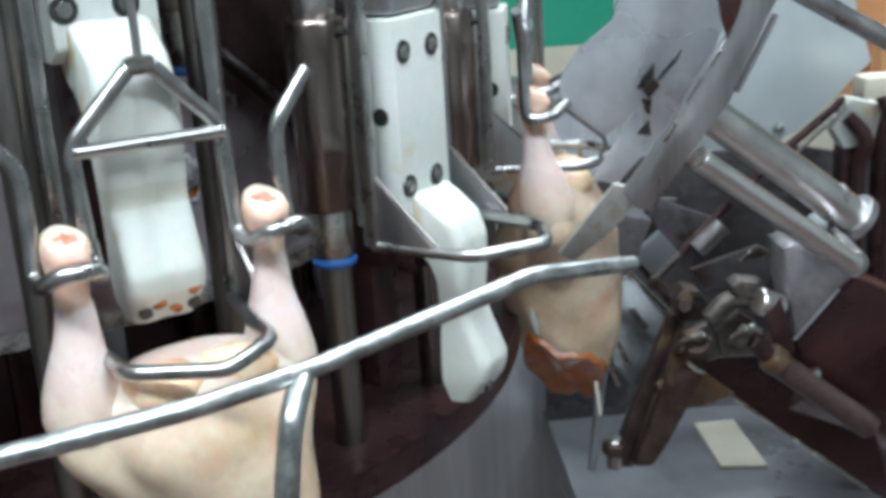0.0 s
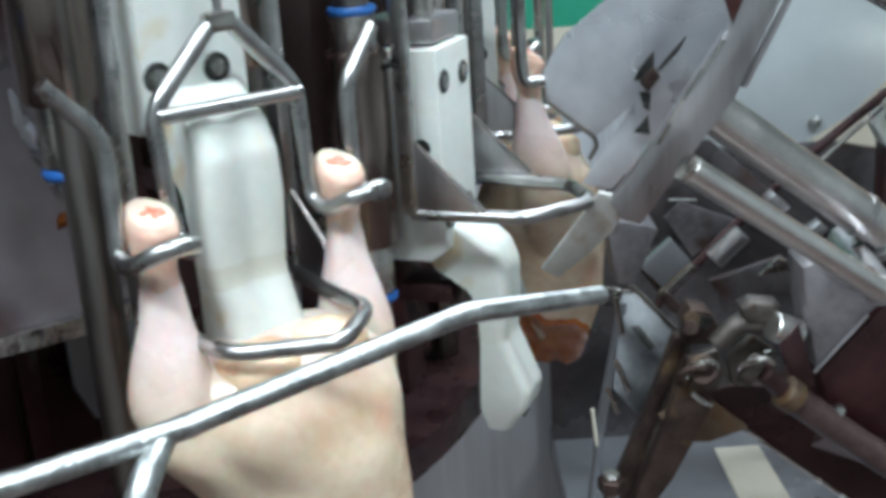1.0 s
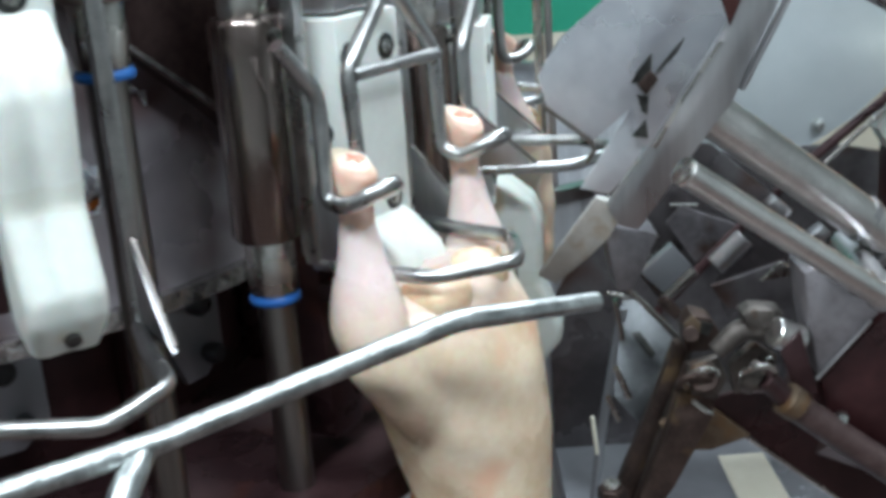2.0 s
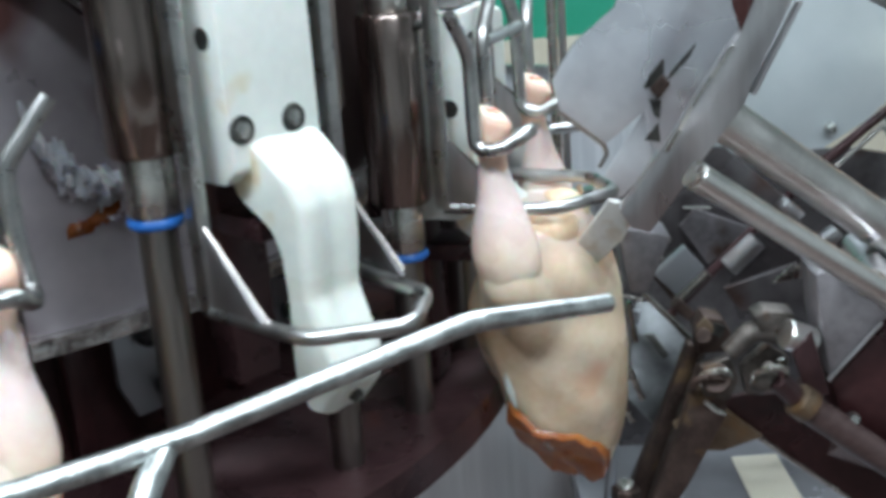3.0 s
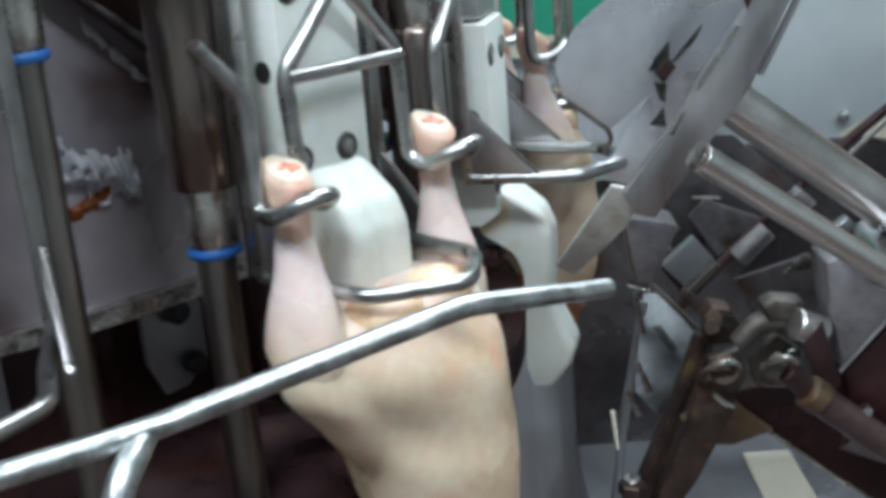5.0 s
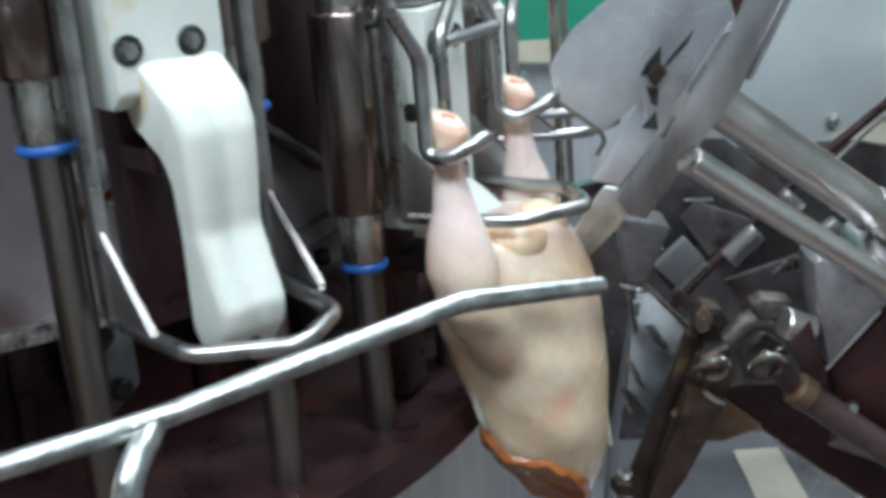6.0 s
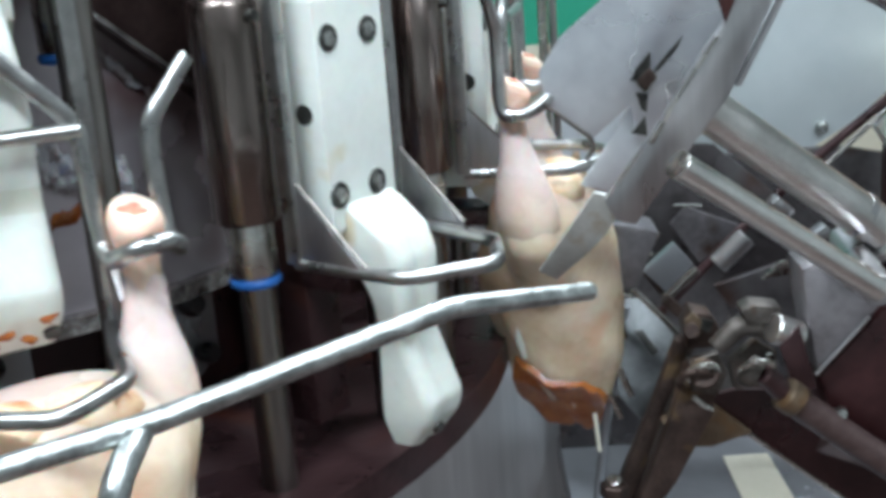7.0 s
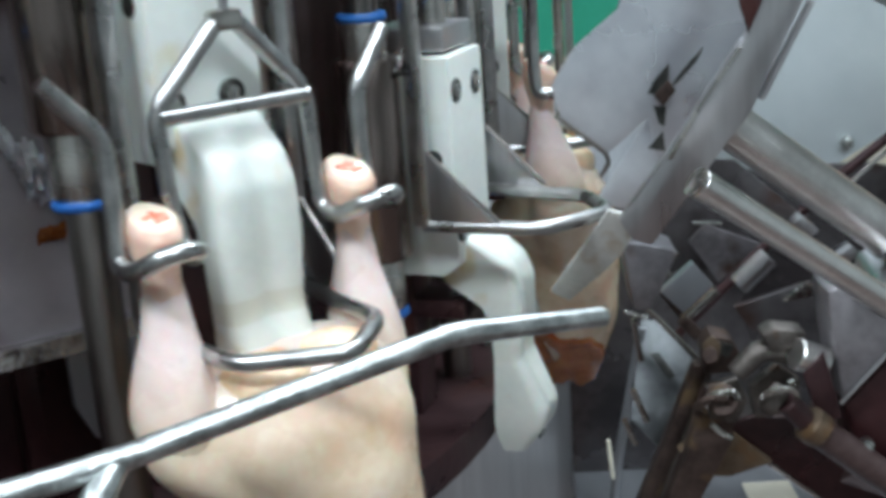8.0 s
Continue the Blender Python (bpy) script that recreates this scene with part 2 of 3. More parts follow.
FIRST = -35.64   # the bearing of unit 0 at 3.5 s


def turn_at(t):
    return SPEED * (t - 3.5) + float(np.interp(t, *zip(*UNEVEN)))


def lift_at(bearing):
    return float(np.interp((bearing + 180) % 360 - 180, *zip(*LIFT)))


TIMES = [i * .25 for i in range(33)]

# ---- the hall ----
def hall():
    def wall(name, x0, x1, y0, y1, z0, z1, mat, label):
        tagged(part(name, block(x0, x1, y0, y1, z0, z1, 0), mat, None, label, smooth=False), kind="structure")
    wall("floor", -3.5, 3.5, -3, 4, -.1, 0, TILE, "wet dark reddish brown factory floor")
    wall("ceiling", -3.5, 3.5, -3, 4, 3.2, 3.3, CEIL, "pale painted factory ceiling")
    wall("wall_north", -3.5, 3.5, 4.0, 4.12, 0, 1.02, CREAM, "cream painted lower wall behind the machines")
    wall("wall_north_upper", -3.5, 3.5, 4.0, 4.12, 1.02, 3.2, GREEN, "green painted upper wall behind the machines")
    wall("wall_south", -3.5, 3.5, -3.12, -3, 0, 3.2, WHITEWALL, "plain pale factory wall")
    wall("wall_west", -3.62, -3.5, -3, 4, 0, 3.2, WHITEWALL, "plain pale factory wall")
    wall("wall_east", 3.5, 3.62, -3, 4, 0, 3.2, WHITEWALL, "plain pale factory wall")
    # Added fixtures, out of view, one for each lamp.
    for lx, ly, _ in LIGHTS:
        f = group_of("unseen_strip_light", "unseen white strip light added under the ceiling", "lamp", "strip lights")
        f.location = (lx, ly, 3.04)
        part("housing", block(-.65, .65, -.16, .16, .02, .08), CEIL, f)
        part("tube", rod((-.6, .08, 0), (.6, .08, 0), .014), TUBE, f)
        part("tube", rod((-.6, -.08, 0), (.6, -.08, 0), .014), TUBE, f)
        part("hanger", rod((0, 0, .08), (0, 0, .16), .01), STEEL, f)


hall()
MOVERS = []   # (object, bearing offset in degrees from unit 0, how it slides)


# ---- carousel ----
def carousel():
    c = group_of("carousel", "dark wet steel carousel with upright guide rods", "carousel")
    part("inner_drum", ring_wall(.3, .34, 1.16, 1.30), MAROON, c, "dark grimy inner drum")
    part("bottom_plate", ring_wall(.2, .565, 1.15, 1.178), GRIME, c, "dark grimy round bottom plate")
    part("top_ring", ring_wall(.48, .56, 1.93, 1.96), STEEL, c)
    part("column", turned((0, 0, 0), (0, 0, 1.15), [(0, .22), (.03, .22), (.04, .16), (1, .16)], 40), GRIME, c)
    for k in range(UNITS):
        a = radians(STEP * k)
        for v in (-.066, .066):
            u = .515
            x, y = u * math.cos(a) - v * math.sin(a), u * math.sin(a) + v * math.cos(a)
            part("guide_rod", rod((x, y, 1.17), (x, y, 1.94), .0125), ROD, c)
        def on(u, v, z):
            return (u * math.cos(a) - v * math.sin(a), u * math.sin(a) + v * math.cos(a), z)
        out = (math.cos(a), math.sin(a), 0)
        plate = part("knob_plate", slab([on(.362, v, z) for v, z in ((-.027, 1.30), (.030, 1.30), (.030, 1.222), (.008, 1.205), (-.014, 1.205), (-.027, 1.235))], .006, .0015, None, out), GUARD, c, "grey steel plate on the inner drum")
        for v, z, r in ((0, 1.272, .0105), (.010, 1.226, .009)):
            part("knob", turned(on(.365, v, z), on(.381, v, z), [(0, r * .8), (.25, r), (.75, r), (1, r * .7)], 16), RUBBER, plate, "black rubber knob")
        part("bolt_head", turned(on(.365, -.021, 1.280), on(.370, -.021, 1.280), [(0, .0042), (.7, .0042), (1, .003)], 6), SCREW, plate)
        part("drum_rib", slab([on(.346, v, z) for v, z in ((-.062, 1.30), (-.046, 1.30), (-.046, 1.18), (-.062, 1.18))], .014, .003, None, out), MAROON, c)
    MOVERS.append((c, 0, ""))


def smear(line, width, b0, b1, z0, z1, seed, rise=.004, ragged=.7):
    """A wet uneven film lying on the drum along a line of (bearing, height)."""
    nb, nz = 56, 36
    cells, bm = {}, bmesh.new()
    for i in range(nb + 1):
        for j in range(nz + 1):
            b, z = b0 + (b1 - b0) * i / nb, z0 + (z1 - z0) * j / nz
            d = abs(z - float(np.interp(b, *zip(*line)))) / width
            n = noise.noise((b * .6 + seed, z * 60, seed)) + .5 * noise.noise((b * 1.5, z * 130, seed + 3))
            h = 1 - d + ragged * n
            e = min(1, (b - b0) / 1.2, (b1 - b) / 1.2)
            h *= e
            if h > 0:
                r = .4155 + rise * min(h, 1) * (.6 + .5 * noise.noise((b * 1.6, z * 160, seed + 9)))
                cells[i, j] = bm.verts.new((r * math.cos(radians(b)), r * math.sin(radians(b)), z))
    for i in range(nb):
        for j in range(nz):
            q = [cells.get(k) for k in ((i, j), (i + 1, j), (i + 1, j + 1), (i, j + 1))]
            if all(q):
                bm.faces.new(q)
    bmesh.ops.solidify(bm, geom=bm.faces[:], thickness=-.0015)
    return bm


def cam_drum():
    c = group_of("cam_drum", "dull grey wet steel drum with smeared tissue inside the carousel", "drum")
    c.location = (*AXIS, 0)
    part("drum", ring_wall(.39, .415, 1.31, 1.95), DRUM, c, "dull grey wet steel drum")
    part("drum_rim", ring_wall(.37, .426, 1.298, 1.311), RIM, c, "wet dark drum rim with beaded glints in its colour")
    part("tissue_film", smear([(-56, 1.462), (-53.8, 1.425), (-50.5, 1.405), (-45, 1.392)], .019, -56, -44.5, 1.365, 1.475, 2, .022, 1.0), FILM, c, "pale wet film of tissue")
    part("tissue_film", smear([(-48, 1.50), (-46, 1.486), (-43, 1.462), (-41, 1.45)], .006, -48, -41, 1.43, 1.51, 11, .010, .9), FILM, c, "pale stringy scraps of tissue")
    part("meat_smear", smear([(-54, 1.376), (-50.5, 1.381), (-47.5, 1.388)], .006, -53.5, -47.5, 1.36, 1.405, 8, .006, .8), FLESH, c, "red brown smear of meat")


carousel()
cam_drum()


def tool_unit(longer=0.0):
    """A white plastic tool on a carriage with two sleeves."""
    g = group_of("tool_unit", "white plastic opening tool with a long stained finger" if longer else "white plastic opening tool on a steel slide", "machine tool", "carousel tools")
    # the back plate, wider than the finger below it
    bm = slab([(.519, -.0385, 1.525), (.566, -.0385, 1.525), (.566, -.0385, 1.372), (.552, -.0385, 1.362), (.519, -.0385, 1.362)], .070, .003, None, (0, 1, 0))
    for v in bm.verts:
        v.co.y += .0345
    blk = part("tool_block", bm, PLASTIC, g, "worn white plastic block")
    # the bent finger with a shallow groove down its face
    fing = bmesh.new()
    cols = [(-.027, 0), (-.0262, .4), (-.0235, .8), (-.018, 1), (-.011, .95), (-.005, .55), (0, .3), (.005, .55), (.011, .95), (.018, 1), (.0235, .8), (.0262, .4), (.027, 0)]
    front = [(.566, 1.389), (.577, 1.383), (.597, 1.367), (.604, 1.350), (.604, 1.325), (.601, 1.293), (.6195, 1.249), (.6165, 1.235), (.600, 1.214)]
    back = [(.540, 1.366), (.546, 1.352), (.560, 1.343), (.572, 1.334), (.5775, 1.318), (.578, 1.290), (.5755, 1.250), (.575, 1.233), (.580, 1.214)]
    front, back = (rounded_line([(u, 0, z) for u, z in q], .004, 3) for q in (front, back))
    rows = []
    for p, q in zip(front, back):
        wide = (1 + 12 * longer * min(max((1.37 - p.z) / .04, 0), 1)) * float(np.interp(p.z, (1.214, 1.221, 1.240, 1.285, 1.34, 1.386), (.66, .75, .80, .82, .89, 1.02)))
        groove = 1.0 if 1.285 < p.z < 1.375 else .35
        loop = [Vector((p.x - (.0085 * (1 - s) if abs(v) > .012 else .0075 * groove * (1 - s)), v * wide, p.z)) for v, s in cols]
        rows.append(loop + [Vector((q.x + (.003 if abs(v) > .02 else 0), v * wide, q.z)) for v in (.027, .021, 0, -.021, -.027)])
    rings(fing, [[Vector((p.x, p.y + (-.003 if longer else .001), p.z - longer * min(max((1.35 - p.z) / .06, 0), 1))) for p in row] for row in rows])
    f = part("finger", fing, LONGFINGER if longer else FINGER, g, "bent white plastic finger with a blunt tip")
    f.data.set_sharp_from_angle(angle=radians(48))
    for v, z in ((-.030, 1.397), (.0095, 1.397), (-.027, 1.500), (.0135, 1.500)):
        bm = turned((.5655, v, z), (.5672, v, z), [(0, .0092), (1, .0086)], 20)
        hole = part("bolt_hole", bm, HOLE, blk, "dark disc as the shade in a bolt hole")
        part("bolt", turned((.566, v, z), (.5682, v, z), [(0, .0055), (.8, .0055), (1, .004)], 6), SCREW, blk)
    for s in (-1, 1):
        part("side_hole", turned((.550, s * .0375, 1.4515), (.550, s * .0392, 1.4515), [(0, .0075), (1, .007)], 20), HOLE, blk)
    for v in ((-.019, .014) if longer else (.002,)):
        part("tip_hole", turned((.600, v, 1.228 - longer), (.6095, v, 1.2222 - longer), [(0, .005), (1, .0045)], 16), HOLE, f)
    part("support", block(.490, .518, -.022, .014, 1.215, 1.40, .003), GRIME, g, "black support bar behind the finger")
    part("support_foot", block(.500, .560, -.022, .022, 1.322, 1.337, .003), GRIME, g)
    part("back_plate", block(.504, .517, -.05, .05, 1.40, 1.53, .002), SLEEVE, g)
    part("head", block(.50, .56, -.03, .03, 1.527, 1.545, .003), STEEL, g)
    part("push_rod", rod((.54, 0, 1.54), (.54, 0, 1.9), .011), BUSH, g, "polished steel push rod")
    for v in (-.066, .066):
        s = part("sleeve", turned((.515, v, 1.385), (.515, v, 1.53), [(0, .021), (.02, .0232), (.98, .0232), (1, .021)], 28), SLEEVE, g, "dark steel slide sleeve")
        for z0, z1 in ((1.347, 1.386), (1.529, 1.556)):
            b = part("bushing", turned((.515, v, z0), (.515, v, z1), [(0, .0155), (.05, .0163), (.95, .0163), (1, .0155)], 24), BUSH, s, "bright steel bushing")
        for z in (1.343, 1.558):
            part("wiper_ring", turned((.515, v, z - .003), (.515, v, z + .003), [(0, .0165), (.3, .0178), (.7, .0178), (1, .0165)], 24), BLUE, s, "blue plastic wiper ring")
        part("set_screw", turned((.5375, v, 1.52), (.5425, v, 1.52), [(0, .004), (1, .0035)], 10), HOLE, s)
    return g


def loop_frame():
    """A steel frame with side bars, gussets and a pointed loop."""
    g = group_of("loop_guide", "bent steel wire loop on gusseted side bars", "guide", "carousel loops")
    for s in (-1, 1):
        v = s * .056
        part("side_bar", block(.540, .552, v - .005, v + .005, 1.345, 1.93, .0025), WIRE, g)
        part("gusset", slab([(.551, v, 1.400), (.551, v, 1.345), (.604, v, 1.345)], .004, .0012), STEEL, g)
        part("gusset_edge", wire([(.549, v, 1.402), (.604, v, 1.349)], .0016, 0, 8), ROD, g)
    part("loop", wire([(.546, -.056, 1.345), (.634, -.053, 1.345), (.668, -.006, 1.345), (.664, .006, 1.345), (.640, .040, 1.345), (.592, .045, 1.345), (.546, .054, 1.345)], .0051, .012), WIRE, g, "polished bent wire loop")
    return g


def shackle():
    """A wire hanger: a house-shaped frame and two leg hooks."""
    g = group_of("shackle", "bent steel wire shackle with two leg hooks", "hanger", "shackles")
    u = .583
    part("frame_wire", wire([(u, -.049, 1.412), (u, -.0525, 1.474), (u, -.009, 1.517), (u, .003, 1.517), (u, .045, 1.472), (u, .047, 1.412)], .0053, .012), WIRE, g)
    part("crossbar", wire([(u + .003, -.052, 1.471), (u + .003, .045, 1.469)], .0050, 0), WIRE, g)
    for s in (-1, 1):
        part("leg_hook", wire([(u, s * .0485, 1.416), (u, s * .048, 1.402), (.597, s * .049, 1.396), (.619, s * .056, 1.407), (.620, s * .078, 1.409), (.602, s * .087, 1.398), (.583, s * .085, 1.398), (.582, s * .083, 1.425),
                               (.582, s * .083, 1.466), (.578, s * .111, 1.499)], .0054, .011), WIRE, g, "rounded wire leg hook with a bent end")
    part("lug", block(u - .006, u + .006, -.013, .006, 1.511, 1.523, .004), BUSH, g, "pale crimped lug")
    part("hanger_strip", rod((u, -.003, 1.519), (u, -.003, 1.95), .0028), STEEL, g)
    return g


def lofted(sections, seg=24, wobble=0.0, seed=0, power=2.0):
    """Oval sections (u, v, z, half depth, half width), lightly uneven."""
    bm = bmesh.new()
    loops = []
    for i, (u, v, z, b, a) in enumerate(sections):
        loop = []
        for k in range(seg):
            t = 2 * math.pi * k / seg
            n = 1 + wobble * noise.noise((math.cos(t) * 1.3 + seed, math.sin(t) * 1.3, z * 22))
            c, s = math.cos(t), math.sin(t)
            loop.append((u + b * math.copysign(abs(c) ** (2 / power), c) * n, v + a * math.copysign(abs(s) ** (2 / power), s) * n, z + .004 * wobble * noise.noise((t, seed, z * 9))))
        loops.append(loop)
    return bm, loops


def smoothed(sections, steps=4):
    """More sections by a smooth curve through the given ones."""
    out = []
    n = len(sections)
    for i in range(n - 1):
        p0, p1, p2, p3 = sections[max(i - 1, 0)], sections[i], sections[i + 1], sections[min(i + 2, n - 1)]
        for j in range(steps):
            t = j / steps
            out.append(tuple(.5 * (2 * b + (c - a) * t + (2 * a - 5 * b + 4 * c - d) * t * t + (3 * b - a - 3 * c + d) * t ** 3) for a, b, c, d in zip(p0, p1, p2, p3)))
    return out + [sections[-1]]


def melted(bm, cell, rounds):
    """One closed skin round overlapping solids, with soft joins."""
    data = bpy.data.meshes.new("lumps")
    bmesh.ops.recalc_face_normals(bm, faces=bm.faces)
    bm.to_mesh(data)
    bm.free()
    ob = bpy.data.objects.new("lumps", data)
    scene.collection.objects.link(ob)
    mod = ob.modifiers.new("skin", "REMESH")
    mod.mode, mod.voxel_size = "VOXEL", cell
    soft = ob.modifiers.new("soften", "SMOOTH")
    soft.factor, soft.iterations = .5, rounds
    out = bmesh.new()
    out.from_object(ob, bpy.context.evaluated_depsgraph_get())
    bpy.data.objects.remove(ob)
    bpy.data.meshes.remove(data)
    return out


def chicken(seed):
    """A plucked carcass hung by the hocks, breast outwards."""
    g = group_of("chicken", "plucked pale chicken carcass hung by its legs", "poultry", "hung chickens")
    # breast and thighs, grown together
    outer = smoothed([(.600, 0, 1.336, .020, .036), (.602, 0, 1.324, .038, .062), (.603, .001, 1.306, .047, .075), (.606, .004, 1.284, .054, .074), (.605, .009, 1.250, .063, .063), (.608, .012, 1.212, .064, .055),
                      (.610, .014, 1.180, .060, .051), (.611, .013, 1.150, .053, .046), (.610, .011, 1.118, .044, .038)], 4)
    bm, loops = lofted(outer, 40, .10, seed + 3, 2.1)
    top = len(loops) - 1
    shaped = []
    for i, loop in enumerate(loops):
        e = max(0, (i - (top - 16)) / 16)
        shaped.append([(x, y, z + e * (-1.4 * max(y - .012, -.019) - .38 * (x - .616) + .0035 * math.sin(5 * math.atan2(y - .012, x - .616) + seed) + .002 * math.sin(11 * math.atan2(y - .012, x - .616)))) for x, y, z in loop])
    rings(bm, shaped)
    for s in (-1, 1):
        knee = .072 if s < 0 else .062
        thigh = smoothed([(.597, s * knee, 1.332, .010, .010), (.598, s * knee, 1.318, .0205, .0198), (.600, s * (knee - .001), 1.300, .0245, .0237), (.602, s * (knee - .006), 1.282, .0262, .0254), (.605, s * .048, 1.260, .0262, .0257), (.607, s * .036, 1.236, .022, .022), (.609, s * .028, 1.21, .010, .010)], 4)
        _, loops = lofted(thigh, 24, .08, seed + 5 * s)
        rings(bm, loops)
    # the keel of the breast
    _, loops = lofted(smoothed([(.645, .010, 1.285, .006, .010), (.650, .012, 1.255, .016, .022), (.652, .015, 1.215, .018, .024), (.649, .016, 1.175, .014, .020), (.642, .015, 1.15, .006, .010)], 4), 20, .1, seed)
    rings(bm, loops)
    body = part("body", melted(bm, .0034, 18), SKIN, g, "cream yellow plucked body")
    for s in (-1, 1):
        knee, thick = (.072, 1) if s < 0 else (.062, .95)
        upper = smoothed([(.590, s * .066, 1.4218, .0122, .0124), (.590, s * .066, 1.4195, .0142, .0144), (.590, s * .066, 1.415, .0153, .0156), (.589, s * .066, 1.406, .0146, .0148), (.589, s * .066, 1.394, .0116, .0116), (.590, s * .066, 1.382, .0106, .0106), (.590, s * .066, 1.372, .0112, .0112)], 3)
        secs = smoothed([(.590, s * .066, 1.386, .0098, .0098), (.590, s * .0662, 1.378, .0117, .0117), (.592, s * (.046 + knee * .3), 1.360, .0153 * thick, .0151 * thick), (.595, s * (.022 + knee * .67), 1.338, .0218 * thick, .0212 * thick), (.598, s * knee, 1.314, .0262 * thick, .0252 * thick),
                         (.599, s * (knee - .002), 1.297, .0247 * thick, .0238 * thick), (.598, s * (knee - .008), 1.277, .0216, .0212), (.597, s * .050, 1.256, .017, .017), (.596, s * .044, 1.238, .009, .009)])
        bm, loops = lofted(secs, 22, .10, seed + s)
        rings(bm, loops)
        leg = part("drumstick", bm, SKIN, g, "pale pink skinned drumstick")
        def tilt(rows):
            return [[(x, y, z - .45 * (x - .590) * min(max((z - 1.400) / .02, 0), 1)) for x, y, z in row] for row in rows]
        bm, loops = lofted(upper, 20, .14, seed + 2 * s)
        rings(bm, tilt(loops))
        part("hock", bm, HOCK, leg, "reddened hock above the drumstick")
        bm, loops = lofted([(.590, s * .066, 1.4212, .0126, .0128), (.590, s * .066, 1.4226, .0116, .0118), (.590, s * .066, 1.4230, .0080, .0082), (.590, s * .066, 1.4230, .003, .003)], 18, .2, seed)
        rings(bm, tilt(loops))
        part("cut_hock", bm, CUT, leg, "pale cut hock joint")
        bm, loops = lofted([(.592, s * .066, 1.4222, .0058, .0074), (.592, s * .066, 1.4236, .0050, .0064), (.592, s * .066, 1.4239, .001, .002)], 18, .6, seed + 7 * s)
        rings(bm, tilt(loops))
        part("marrow", bm, MARROW, leg, "red marrow in the cut")
    for s in (-1, 1):
        bm, loops = lofted(smoothed([(.616, s * .021 - .003, 1.338, .005, .010), (.618, s * .023 - .003, 1.335, .013, .020), (.620, s * .025 - .003, 1.327, .020, .0255), (.620, s * .025 - .003, 1.313, .020, .024), (.618, s * .024 - .003, 1.296, .010, .010)], 4), 20, .3, seed + 4 * s)
        rings(bm, loops)
        part("fat_lobe", bm, FAT, body, "yellow fold of fat at the vent")
    rim = [Vector(p) for p in shaped[-1]]
    cz = sum(rim, Vector()) / len(rim)
    face = sum(((a - cz).cross(b - cz) for a, b in zip(rim, rim[1:] + rim[:1])), Vector()).normalized()
    face = face if face.z > 0 else -face
    bm = bmesh.new()
    rings(bm, [[tuple(cz + (p - cz) * f + face * d) for p in rim] for f, d in ((.97, .008), (1.0, .001), (.97, -.005), (.88, -.0065), (.7, -.005), (.35, -.006), (.1, -.006))])
    part("neck_opening", bm, FLESH, body, "wet red brown neck opening")
    at = cz + Vector((.012, .006, -.004))
    bit, loops = lofted([(at.x, at.y, at.z + h * .013, .013 * w, .011 * w) for h, w in ((-.8, .15), (-.66, .55), (-.3, .9), (.1, 1), (.6, .8), (1, .2))], 16, .35, seed + 12)
    rings(bit, loops)
    part("meat_lump", bit, FLESH, body, "glossy red brown meat in the opening")
    flap = bmesh.new()
    grid = [[flap.verts.new((.640 - .008 * r + .003 * math.sin(5 * q + r), .034 + (q - .5) * .036 * (1 - .85 * r), 1.298 + .040 * r + .003 * math.sin(7 * q))) for q in [i / 12 for i in range(13)]] for r in [j / 5 for j in range(6)]]
    for ra, rb in zip(grid, grid[1:]):
        for i in range(12):
            flap.faces.new((ra[i], ra[i + 1], rb[i + 1], rb[i]))
    bmesh.ops.solidify(flap, geom=flap.faces[:], thickness=.004)
    part("skin_flap", flap, FAT, body, "loose yellowish skin flap at the vent")
    return g


def place_units():
    short, long, loop = tool_unit(), tool_unit(.017), loop_frame()
    for q, (v, z) in enumerate(((-.010, 1.212), (.012, 1.219), (.003, 1.206))):
        bit, loops = lofted([(.6135 - (1.219 - z) * .8, v, z + dz, rr, rr * 1.6) for dz, rr in ((-.005, .001), (-.002, .004), (.002, .0035), (.005, .001))], 10, .5, q + 1)
        rings(bit, loops)
        part("meat_scrap", bit, FLESH, long, "red brown scrap stuck to the tip")
    hung, bird = shackle(), chicken(1)
    for k in range(UNITS):
        with_bird, first = k % 2 == 1, k < 2
        tool = long if with_bird else short
        MOVERS.append((tool if first else copy_thing(tool, Matrix()), -STEP * k, "deep" if with_bird else "shallow"))
        MOVERS.append((loop if k == 0 else copy_thing(loop, Matrix()), -STEP * k, ""))
        if with_bird:
            MOVERS.append((hung if first else copy_thing(hung, Matrix()), -STEP * k, ""))
            MOVERS.append((bird if first else copy_thing(bird, Matrix()), -STEP * k, ""))


place_units()


# ---- the still machine round the carousel ----
def guide_rail():
    g = group_of("guide_rail", "bent round steel rail before the carousel", "rail")
    part("bar", wire([(-.62, .36, 1.36), (-.34, .40, 1.355), (-.207, .471, 1.350), (-.151, .518, 1.346), (-.002, .618, 1.359), (.081, .685, 1.339)], .0062, .010, 16), RAIL, g, "scuffed bright steel bar")
    part("stem", wire([(-.151, .518, 1.344), (-0.1585, .488, 1.331), (-0.1835, .47, 1.15), (-0.1835, .47, 0)], .0075, .03), RAIL, g)


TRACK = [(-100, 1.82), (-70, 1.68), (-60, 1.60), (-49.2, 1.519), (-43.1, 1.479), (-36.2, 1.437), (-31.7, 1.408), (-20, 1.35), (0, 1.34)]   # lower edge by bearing


